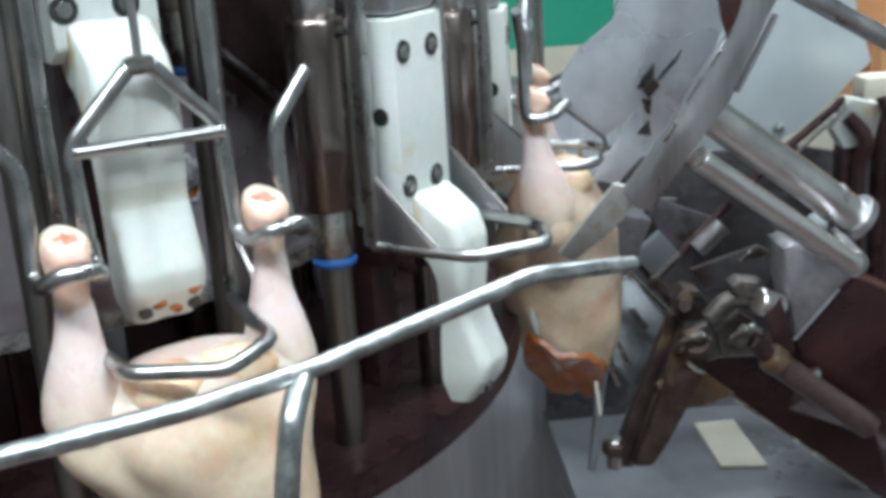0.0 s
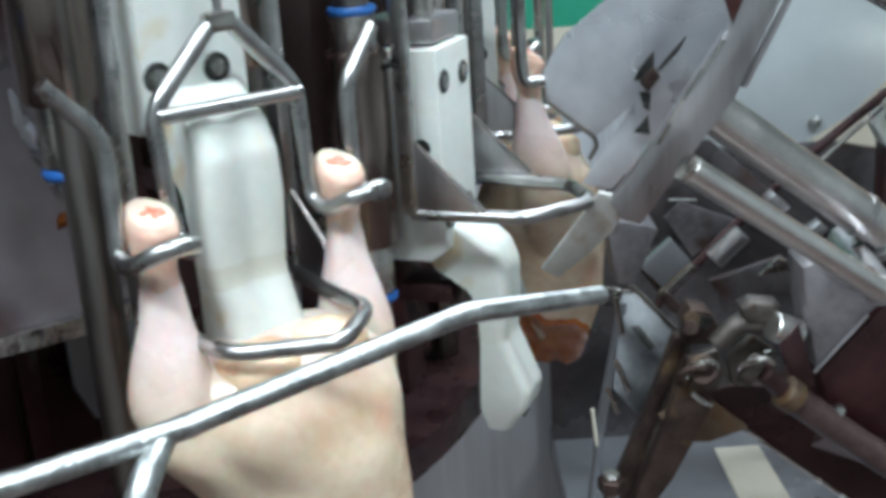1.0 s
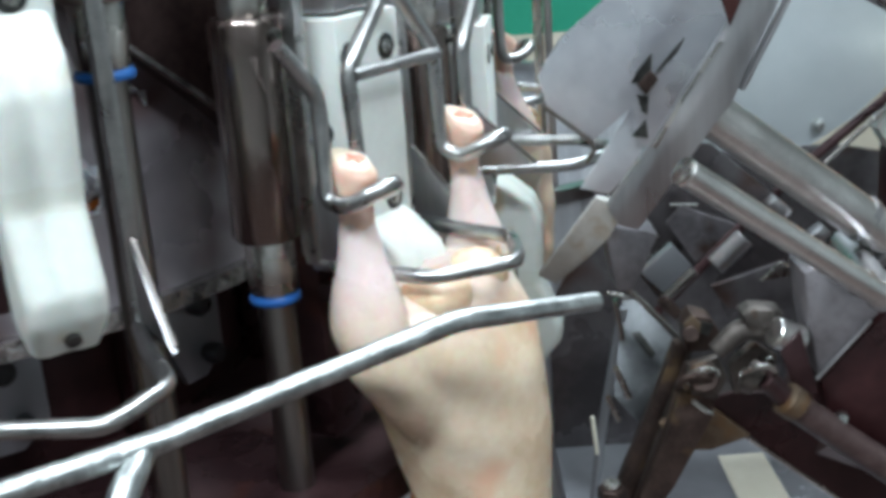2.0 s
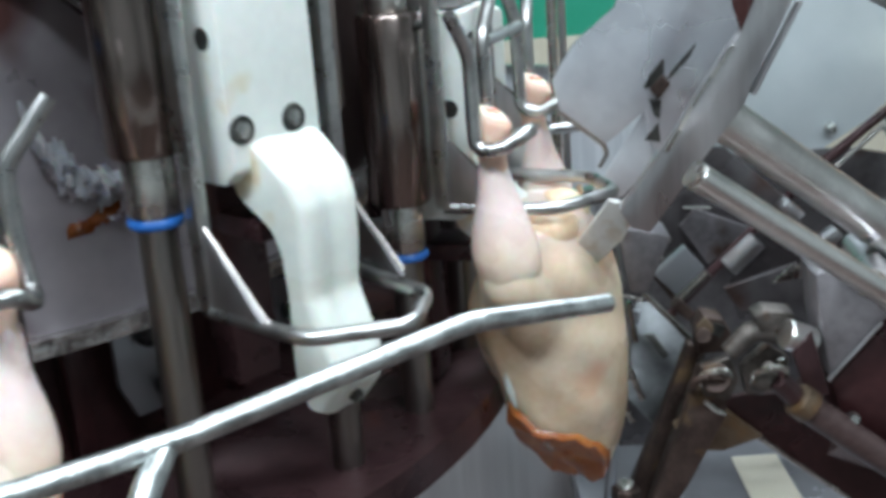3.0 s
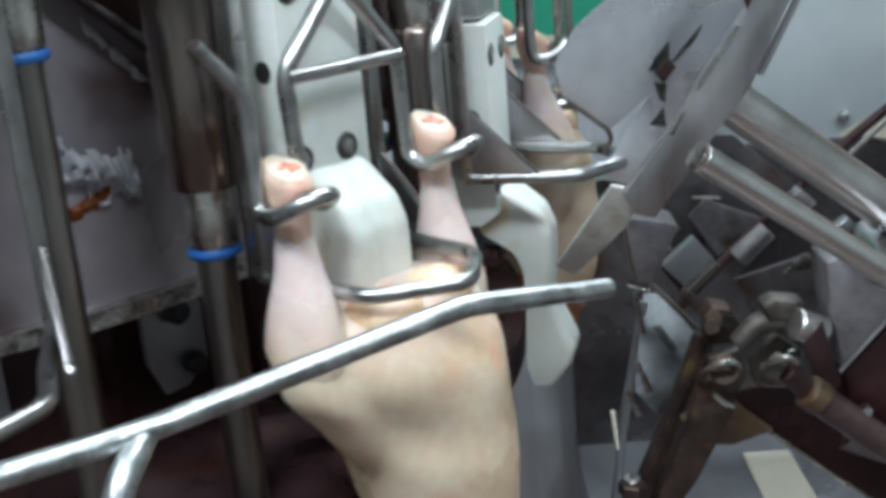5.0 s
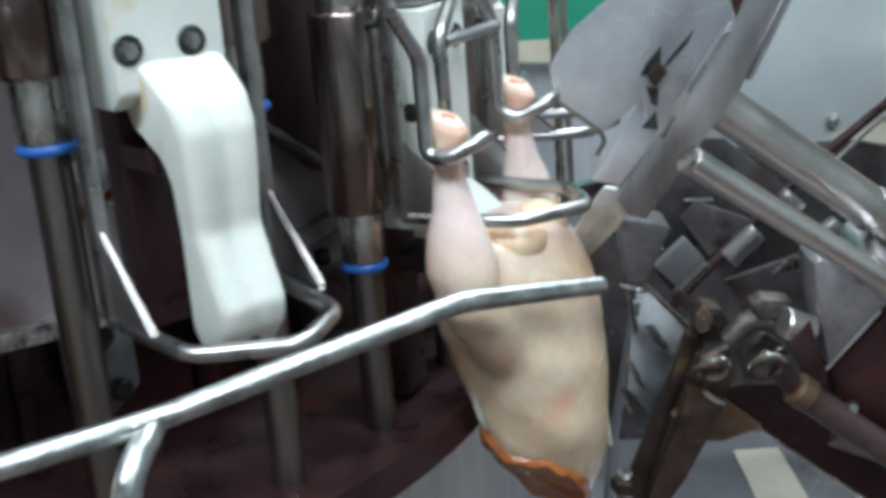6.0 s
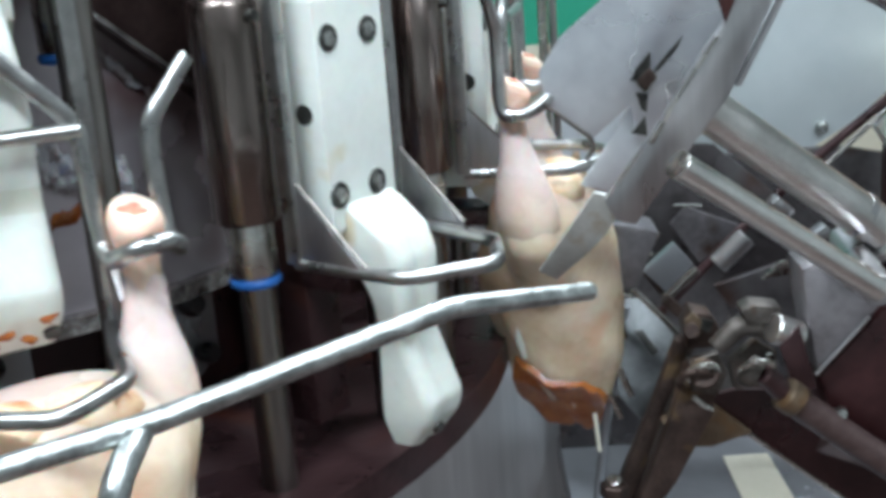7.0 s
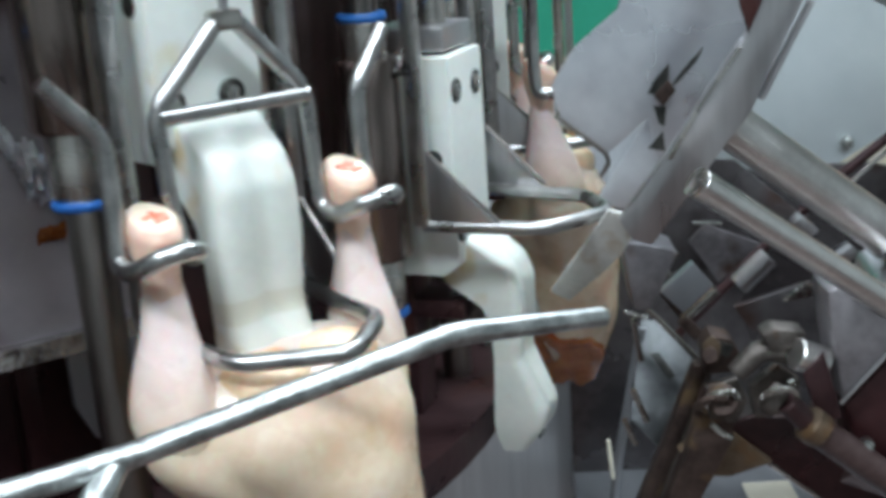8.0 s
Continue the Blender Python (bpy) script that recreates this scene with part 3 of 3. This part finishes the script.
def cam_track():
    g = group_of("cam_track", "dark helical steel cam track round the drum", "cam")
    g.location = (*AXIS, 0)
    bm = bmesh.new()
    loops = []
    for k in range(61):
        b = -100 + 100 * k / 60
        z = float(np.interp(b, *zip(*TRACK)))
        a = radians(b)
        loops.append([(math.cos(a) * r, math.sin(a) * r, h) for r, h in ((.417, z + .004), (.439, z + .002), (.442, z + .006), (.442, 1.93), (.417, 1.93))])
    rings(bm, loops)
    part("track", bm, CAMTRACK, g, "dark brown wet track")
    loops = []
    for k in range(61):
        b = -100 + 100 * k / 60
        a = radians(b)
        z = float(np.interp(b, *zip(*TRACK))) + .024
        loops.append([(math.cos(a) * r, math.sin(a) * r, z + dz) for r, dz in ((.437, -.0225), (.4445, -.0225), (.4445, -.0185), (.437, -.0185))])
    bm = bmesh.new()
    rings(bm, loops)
    part("track_edge", bm, RIM, g, "wet track edge with beaded glints in its colour")


def flat(points, y, thick, bevel=.0015):
    """An upright plate at one depth from (x, z) corners."""
    return slab([(x, y, z) for x, z in points], thick, bevel, None, (0, 1, 0))


def slotted_disc():
    g = group_of("slotted_disc", "pale ground steel cutting disc with ragged slots", "disc")
    part("disc_plate", flat([(.300, 1.70), (.190, 1.70), (0.1242, 1.4821), (0.092, 1.4566), (0.0806, 1.4406), (0.0733, 1.4278), (0.0789, 1.4038), (0.0919, 1.3918), (0.1138, 1.3734), (0.1461, 1.3995), (0.1491, 1.374), (0.1553, 1.3656), (.192, 1.392), (.216, 1.445), (.26, 1.56)], .95, .006), PLATE, g, "pale ground steel plate with sheen in its colour")
    for pts in ([(.145, 1.418), (.1497, 1.427), (.1612, 1.440), (.1608, 1.4284), (.1516, 1.4177)], [(.1618, 1.4224), (.1719, 1.4344), (.187, 1.4505), (.1818, 1.4405), (.167, 1.425)],
                [(.149, 1.4088), (.1586, 1.407), (.1571, 1.3924), (.1529, 1.395)], [(.1448, 1.376), (.156, 1.3888), (.1575, 1.3733)]):
        # Thin dark patches on the plate; the slot's shade is only coloured.
        part("slot", flat(pts, .9465, .002, 0), HOLE, g, "dark patch as the shade in a ragged slot")
    part("wedge", flat([(.149, 1.417), (.160, 1.428), (.166, 1.420), (.156, 1.408)], .944, .004), LINK, g, "brown worn wedge")
    part("neck_plate", flat([(0.1473, 1.3999), (0.1259, 1.3662), (0.1031, 1.3333), (0.1269, 1.3267), (0.1506, 1.3511), (0.158, 1.374)], .957, .004), PLATE, g)
    part("hub_arm", rod((.25, .955, 1.62), (.45, 1.28, 1.62), .03), STEEL, g)


def blade_arm():
    b = group_of("blade_arm", "long grey steel blade arm with a worn tip", "blade")
    part("arm", flat([(.335, 1.70), (.270, 1.70), (.208, 1.497), (.196, 1.470), (.190, 1.463), (.142, 1.391), (.110, 1.349), (.118, 1.335), (.132, 1.330), (.180, 1.394), (.200, 1.420), (.234, 1.492)], .85, .012, .002), STEEL, b)
    part("tongue", slab([(.104, .858, 1.354), (.126, .858, 1.348), (.1215, .861, 1.3355), (.1142, .875, 1.3165), (.1024, .897, 1.296), (.0788, .927, 1.265), (.0648, .927, 1.2728)], .005, .001), TIP, b, "pale worn blade tip with brown smears")
    part("edge_strip", flat([(.190, 1.463), (.1935, 1.463), (.1655, 1.424), (.146, 1.390), (.142, 1.391), (.163, 1.425)], .8425, .003, .0008), BUSH, b, "bright scraped edge")
    part("rib", flat([(.236, 1.490), (.239, 1.490), (.207, 1.428), (.204, 1.428)], .844, .012, .001), STEEL, b)
    # No real part: a dark sheet for the gap between disc and arm.
    part("wedge", flat([(.180, 1.56), (.222, 1.56), (.2055, 1.492), (.197, 1.472), (.191, 1.490)], .8425, .004), GRIME, b, "dark maroon sheet as the shaded gap beside the arm")
    part("mount", rod((.30, .85, 1.66), (.43, 1.28, 1.66), .02), STEEL, b)
    part("spring_wire", wire([(0.0742, 0.935, 1.408), (0.1111, 0.935, 1.377), (0.1135, 0.935, 1.3695), (0.1069, 0.935, 1.359)], .0019, .003, 8), ROD, b)


def shafts():
    g = group_of("drive_shaft", "thick polished steel drive shaft", "shaft", "drive shafts")
    part("shaft", rod((.190, .8773, 1.4063), (0.337, .892, 1.2913), .0168), SHAFT, g)
    part("key_ring", rod((0.3070, .8905, 1.3148), (0.3130, .891, 1.3101), .0182), STEEL, g)
    h = group_of("drive_shaft", "thinner grey steel drive shaft", "shaft", "drive shafts")
    part("shaft", rod((.1468, .750, 1.3969), (0.298, .808, 1.2803), .0092), SHAFT, h)
    part("end_cap", rod((.1446, .7494, 1.3986), (.1472, .7501, 1.3966), .0096), BUSH, h, "bright worn shaft end")
    part("end_ring", rod((0.2780, .805, 1.2957), (0.2840, .806, 1.2911), .0105), BUSH, h)
    part("bearing_arm", rod((0.298, .808, 1.2803), (0.3100, .93, 1.2803), .012), STEEL, h)
    k = group_of("gear_housing", "grey painted gear housing at the shaft ends", "housing")
    part("cover", flat([(0.2704, 1.2663), (0.2819, 1.2711), (0.3399, 1.2357), (0.2849, 1.1746), (0.2756, 1.2286)], .93, .05, .006), HOUSING, k, "dull grey housing cover")
    part("fold", wire([(0.2821, 0.902, 1.1761), (0.3241, 0.902, 1.2236)], .0022, 0, 8), STEEL, k, "bright folded edge")
    part("flange", rod((0.3290, .8915, 1.2975), (0.337, .892, 1.2913), .023), STEEL, k)
    part("side_block", flat([(0.289, 1.1678), (0.3456, 1.2301), (0.4155, 1.1943), (0.4237, 1.0593), (0.2982, 1.1296)], .94, .05, .005), MAROON, k, "dark maroon lower housing")
    part("foot", block(.55, .75, .88, .98, 0, 1.1, .004), GRIME, k)


def machine_panel():
    p = group_of("panel_stand", "blue grey sheet steel panel on a post", "machine")
    part("sheet", flat([(.20, 1.25), (.20, 1.80), (.50, 1.80), (.475, 1.49), (.515, 1.366), (.44, 1.297), (.36, 1.25)], 1.30, .01, .002), PANEL, p, "blue grey steel sheet")
    part("bolt", turned((.400, 1.296, 1.292), (.400, 1.284, 1.292), [(0, .007), (.6, .007), (1, .004)], 8), SCREW, p)
    part("post", block(.24, .28, 1.308, 1.348, 0, 1.7, .003), GRIME, p)


def slide_rail():
    g = group_of("slide_rail", "black slide rail with bright edges and clamps", "rail")
    part("rail", wire([(0.4438, 1.2, 1.3415), (0.3664, 1.2, 1.2806), (0.2863, 1.2, 1.2052), (0.2027, 1.2, 1.1204)], .0055, 0), GRIME, g)
    part("edge", wire([(0.4397, 1.185, 1.3361), (0.3733, 1.185, 1.2778)], .003, 0, 8), BUSH, g)
    part("lower_rail", wire([(0.1823, 1.14, 1.1934), (0.2265, 1.14, 1.1325)], .0048, 0), LINK, g, "dark oily cross rail")
    for line, r in (([(0.196, 1.1, 1.1776), (0.2257, 1.1, 1.2049)], .0058), ([(0.1555, 1.08, 1.2261), (0.1606, 1.08, 1.219), (0.1872, 1.08, 1.25)], .0034), ([(0.1618, 1.07, 1.2659), (0.1695, 1.07, 1.2379)], .0034), ([(0.1699, 1.075, 1.2445), (0.1786, 1.075, 1.23)], .0034), ([(0.1458, 1.06, 1.2675), (0.1514, 1.06, 1.2287)], .003), ([(0.1566, 1.05, 1.2074), (0.1991, 1.05, 1.1592)], .0032), ([(0.134, 1.04, 1.2111), (0.1545, 1.04, 1.204)], .0022)):
        part("cross_rod", wire(line, r, .003, 10), BUSH, g, "bright steel cross rod")
    part("sleeve", rod((0.2497, 1.12, 1.2009), (0.2782, 1.12, 1.2277), .0105), STEEL, g)
    part("clamp", slab([(0.3049, 1.15, 1.2515), (0.3142, 1.15, 1.2594), (0.3311, 1.15, 1.2437), (0.3201, 1.15, 1.234)], .02, .003), STEEL, g)
    part("clamp", slab([(0.3327, 1.12, 1.2236), (0.3515, 1.12, 1.2365), (0.3598, 1.12, 1.2284), (0.3428, 1.12, 1.2113)], .02, .003), STEEL, g)
    part("clamp", slab([(0.1885, 1.095, 1.1765), (0.1974, 1.095, 1.1834), (0.2124, 1.095, 1.1671), (0.2046, 1.095, 1.1595)], .016, .003), LINK, g)
    part("foot", block(.44, .47, 1.19, 1.22, 0, 1.34, .003), GRIME, g)


def brackets():
    g = group_of("bracket_frame", "grey steel bracket frame with shiny trough plates", "bracket")
    part("light_plate", flat([(0.1769, 1.2006), (0.2071, 1.2274), (0.2271, 1.2027), (0.1986, 1.1778)], 1.12, .012), GUARD, g, "pale grey plate")
    part("grey_plate", flat([(0.2266, 1.2071), (0.2438, 1.2248), (0.3073, 1.1977), (0.2565, 1.1617)], 1.25, .01), HOUSING, g)
    part("plate_edge", wire([(0.2287, 1.24, 1.2295), (0.2586, 1.24, 1.2272)], .002, 0, 8), BUSH, g)
    part("fin", flat([(0.2744, 1.2084), (0.2928, 1.2257), (0.3073, 1.218), (0.3033, 1.2117)], 1.05, .004), BUSH, g, "bright bent fin")
    part("shelf", flat([(0.2225, 1.3109), (0.259, 1.3081), (0.3213, 1.2507), (0.3101, 1.2307)], 1.18, .006), DARKSHEET, g, "dull steel shelf between the shafts")
    part("cross_plate", flat([(0.2539, 1.1658), (0.3279, 1.1875), (0.3568, 1.161), (0.3401, 1.1377), (0.271, 1.1399)], 1.16, .008), DARKSHEET, g, "dark stained cross plate")
    part("dark_block", flat([(0.1321, 1.2766), (0.168, 1.2685), (0.1808, 1.2648), (0.1588, 1.2115), (0.1421, 1.2127)], 1.06, .05, .004), HOUSING, g)
    part("trough", slab([(0.1562, 1.1, 1.1801), (0.1742, 1.1, 1.1787), (0.2056, 1.085, 1.1352), (0.191, 1.06, 1.0939), (0.1604, 1.04, 1.0791), (0.1385, 1.05, 1.1025)], .004, .001), TROUGH, g, "shiny wet trough plate")
    part("trough_slot", slab([(0.1591, 1.07, 1.1577), (0.1677, 1.07, 1.1582), (0.1816, 1.06, 1.1386), (0.1751, 1.06, 1.1351)], .003, .001), HOLE, g, "dark patch as the shade in a trough slot")
    part("trough_rim", wire([(0.1451, 1.07, 1.192), (0.1514, 1.07, 1.1513)], .003, 0, 8), BUSH, g)
    for line, r, mat in (([(0.1387, 1.03, 1.1404), (0.1505, 1.03, 1.1097)], .0034, BUSH), ([(0.1293, 1.02, 1.1171), (0.139, 1.02, 1.0922)], .003, BUSH), ([(0.1146, 1.02, 1.0981), (0.118, 1.02, 1.0599)], .0022, PALECREAM), ([(0.1551, 1.09, 1.1751), (0.1314, 1.09, 1.0476), (0.12, 1.09, 0.9594)], .005, GUARD)):
        part("upright", wire(line, r, .01, 10), mat, g)
    part("back_sheet", flat([(.19, 1.27), (.42, 1.27), (.75, 1.20), (.75, .93), (.10, .93), (.10, 1.10)], 1.29, .012), DARKSHEET, g, "dark stained back sheet")


def linkage():
    g = group_of("link_arm", "dark oily iron linkage arm with a forked head", "linkage", "linkage arms")
    part("arm", flat([(0.1861, 1.1771), (0.2047, 1.1757), (0.18, 1.1056), (0.1469, 1.0094), (0.1206, 1.0113), (0.1622, 1.1126)], 1.0, .016, .003), LINK, g)
    part("arm_edge", wire([(0.2006, 0.99, 1.1769), (0.1745, 0.99, 1.1052), (0.1428, 0.99, 1.0154)], .0022, 0, 8), DULL, g)
    part("fork", flat([(0.1905, 1.1947), (0.1976, 1.2085), (0.2148, 1.2035), (0.2222, 1.1907), (0.2171, 1.1733), (0.1922, 1.1731)], .993, .03, .004), LINK, g, "rusty forked head")
    part("fork_gap", flat([(0.205, 1.203), (0.2157, 1.199), (0.2113, 1.1888), (0.204, 1.1926)], .977, .003, 0), HOLE, g)
    part("fork_cheek", flat([(0.19, 1.2018), (0.1978, 1.2096), (0.2046, 1.2017), (0.2025, 1.1871), (0.1917, 1.1858)], .975, .006, .001), RUST, g, "rusty brown cheek plate")
    part("pin", rod((0.1942, 0.965, 1.196), (0.2042, 1.015, 1.1752), .007), LINK, g)
    part("rod_end", rod((0.1261, 0.99, 1.0137), (0.1264, 0.985, 1.0487), .008), BUSH, g, "bright threaded rod end")
    part("nut", turned((0.1259, 0.985, 1.0313), (0.1268, 0.985, 1.0441), [(0, .012), (.1, .0135), (.9, .0135), (1, .012)], 6), LINK, g)
    h = group_of("link_arm", "rusty brown lower linkage arm", "linkage", "linkage arms")
    part("arm", flat([(0.19, 1.1679), (0.2169, 1.1605), (0.2118, 1.1176), (0.1786, 1.053), (0.1603, 1.0257), (0.1399, 1.0272), (0.1745, 1.1149)], .97, .02, .004), LINK, h)
    part("bracket", flat([(0.168, 1.1097), (0.2033, 1.1318), (0.2481, 1.0925), (0.2129, 1.0812), (0.1827, 1.0835)], .976, .008), RUST, h, "olive brown bracket")
    part("cheek", flat([(0.1886, 1.1744), (0.2136, 1.1804), (0.2222, 1.1613), (0.2135, 1.1407), (0.1916, 1.1451)], .955, .010, .002), DULL, h, "dull worn cheek plate")
    part("clamp_ring", ring_part((0.1994, 0.945, 1.1648), .012, .0032), BUSH, h, "bright wire clamp ring")
    part("clamp_ring", ring_part((0.1931, 0.945, 1.1585), .014, .0032), LINK, h)
    part("bright_link", wire([(0.19, 0.94, 1.1463), (0.1995, 0.94, 1.1371), (0.2072, 0.94, 1.1333)], .0024, .004, 8), BUSH, h)
    part("hub", rod((0.1997, 0.94, 1.167), (0.2093, 0.985, 1.1464), .013), LINK, h)


def ring_part(at, r, wire_r):
    pts = [(at[0] + r * math.cos(a), at[1] - .012 * math.sin(a), at[2] + r * math.sin(a)) for a in [2 * math.pi * k / 24 for k in range(24)]]
    return wire(pts, wire_r, 0, 8)


def hydraulics():
    g = group_of("air_cylinder", "dark maroon air cylinder with steel fittings", "cylinder")
    part("barrel", rod((0.2556, 0.89, 1.1651), (0.3602, 0.9, 1.0787), .0125), BARREL, g, "dull grey brown barrel")
    part("rod_end", rod((0.236, 0.885, 1.1886), (0.2556, 0.89, 1.1651), .009), GRIME, g)
    part("joint", turned((0.2518, 0.888, 1.1698), (0.265, 0.889, 1.1584), [(0, .011), (.15, .0142), (.85, .0142), (1, .011)], 20), RUST, g, "brown worn collar")
    part("collar", turned((0.2228, 0.895, 1.1902), (0.2329, 0.89, 1.1832), [(0, .011), (.2, .0135), (.8, .0135), (1, .012)], 24), DULL, g, "dull steel collar")
    part("collar_ring", ring_part((0.2302, 0.885, 1.1905), .0135, .0024), BUSH, g, "bright clip ring")
    part("elbow", wire([(0.2081, 0.93, 1.1938), (0.229, 0.93, 1.215), (0.2546, 0.93, 1.2055)], .0095, .012), DULL, g, "dull steel elbow fitting")
    part("fitting", flat([(0.2258, 1.2287), (0.2359, 1.2339), (0.259, 1.2301), (0.2601, 1.2161), (0.2313, 1.2163)], .93, .025, .003), DULL, g, "worn steel fitting")
    part("chrome_cup", rod((0.2491, 0.91, 1.2164), (0.2726, 0.915, 1.2052), .0125), SHAFT, g, "bright chromed cup")
    part("body", turned((0.3191, 1.03, 1.1038), (0.57, 1.06, 0.9428), [(0, .05), (.02, .062), (.98, .062), (1, .05)], 32), BARREL, g, "large dull brown body")
    part("bracket", flat([(0.2246, 1.1674), (0.2473, 1.1867), (0.2668, 1.1721), (0.2622, 1.1432), (0.2304, 1.1402)], .965, .012, .002), DULL, g, "dull steel mounting bracket")
    part("small_plate", flat([(0.2492, 1.1825), (0.2553, 1.1841), (0.2601, 1.1724), (0.2554, 1.1676)], .935, .004, .001), BUSH, g)
    # Dark sheet added where there is only a shaded gap between the fittings.
    part("gap_shade_sheet", flat([(0.252, 1.203), (0.2675, 1.2214), (0.2826, 1.1659), (0.2653, 1.1622)], .90, .004), GRIME, g)
    part("bolt", turned((0.3024, 0.9, 1.1417), (0.3009, 0.89, 1.1451), [(0, .006), (1, .004)], 8), SCREW, g)
    part("skirt", flat([(0.2011, 1.1234), (0.2352, 1.1307), (0.2802, 1.1273), (0.3929, 1.0573), (0.4296, 0.937), (0.3384, 1.0106)], .985, .006, .001), MAROON, g, "dark sheet with a worn brown edge")
    part("skirt_edge", wire([(0.2003, 0.981, 1.1253), (0.3371, 0.981, 1.013), (0.3955, 0.981, 0.965)], .0020, 0, 8), BUSH, g)
    part("foot", block(.62, .70, .97, 1.05, 0, .95), GRIME, g)


def machine_bed():
    g = group_of("machine_bed", "grey steel machine bed with a cream strip", "machine")
    part("bed", block(.10, 1.1, .93, 1.9, .89, .93, .004), GUARD, g)
    part("cream_strip", slab([(0.2785, 1.2338, .9325), (0.3297, 1.2346, .9325), (0.3317, 1.1089, .9325), (0.2781, 1.1159, .9325)], .003, .001), PALECREAM, g, "pale cream plastic strip")
    for x, y in ((.2, 1.0), (1.0, 1.0), (.2, 1.8), (1.0, 1.8)):
        part("leg", block(x, x + .05, y, y + .05, 0, .89), GRIME, g)


def tank():
    g = group_of("guard_tank", "curved grey stainless guard tank below the carousel", "tank")
    g.location = (-.12, 1.78, 0)
    part("shell", ring_wall(.505, .51, 0, 1.22, 96), TANKSTEEL, g, "grey stainless shell with reflection streaks in its colour")
    part("rim", ring_wall(.498, .516, 1.215, 1.23, 96), STEEL, g)


def hall_clutter():
    p = group_of("stand_pipe", "pair of thin bright upright pipes", "pipe")
    part("pipe", rod((.107, 1.35, .93), (.107, 1.35, 2.2), .0055), BUSH, p)
    part("pipe", rod((.119, 1.36, .93), (.119, 1.36, 2.2), .0045), STEEL, p)
    part("tie", rod((.104, 1.35, 1.9), (.122, 1.36, 1.9), .004), STEEL, p)
    o = group_of("board_stack", "orange brown boards stacked upright behind the machine", "board")
    part("board", block(.66, 1.3, 1.60, 1.64, 0, 1.36, .004), ORANGE, o)
    part("board", block(.64, 1.25, 1.66, 1.70, 0, 1.55, .004), ORANGE, o)
    t = group_of("conveyor_bar", "thick steel bar across the machine corner", "rail")
    part("bar", wire([(.33, 1.1, 1.489), (.70, 1.1, 1.275), (.75, 1.1, 1.2), (.75, 1.1, 0)], .012, .03), STEEL, t)
    w = group_of("valve_block", "white plastic valve block with black hose ends", "valve")
    part("body", flat([(.425, 1.31), (.445, 1.345), (.485, 1.335), (.475, 1.29), (.44, 1.285)], 1.2, .03, .005), PLASTIC, w)
    part("hose", wire([(.44, 1.18, 1.325), (.462, 1.17, 1.30), (.455, 1.18, 1.27), (.455, 1.2, 0)], .009, .02), GRIME, w)
    part("hose", wire([(.478, 1.18, 1.345), (.49, 1.17, 1.31), (.49, 1.2, 0)], .007, .02), GRIME, w)
    part("sponge", block(.475, .53, 1.22, 1.26, 1.325, 1.36, .008), CREAM, w, "yellowish foam pad")
    part("pad_post", rod((.505, 1.24, 0), (.505, 1.24, 1.326), .01), GRIME, w)


slotted_disc()
blade_arm()
shafts()
machine_panel()
slide_rail()
brackets()
linkage()
hydraulics()
machine_bed()
tank()
hall_clutter()
guide_rail()
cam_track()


# ---- what moves ----
def motions():
    for ob, offset, slide in MOVERS:
        rows = []
        for t in TIMES:
            b = FIRST + offset + turn_at(t)
            up = lift_at(b) if slide else 0
            draw = 0.0
            if slide == "deep":
                up = max(up, -.033)
                draw = float(np.interp((b + 180) % 360 - 180, *zip(*DRAW)))
            rows.append((t, pose(*AXIS, up, 0, 0, b) @ pose(-draw, 0, 0)))
        walk(ob, rows)


motions()
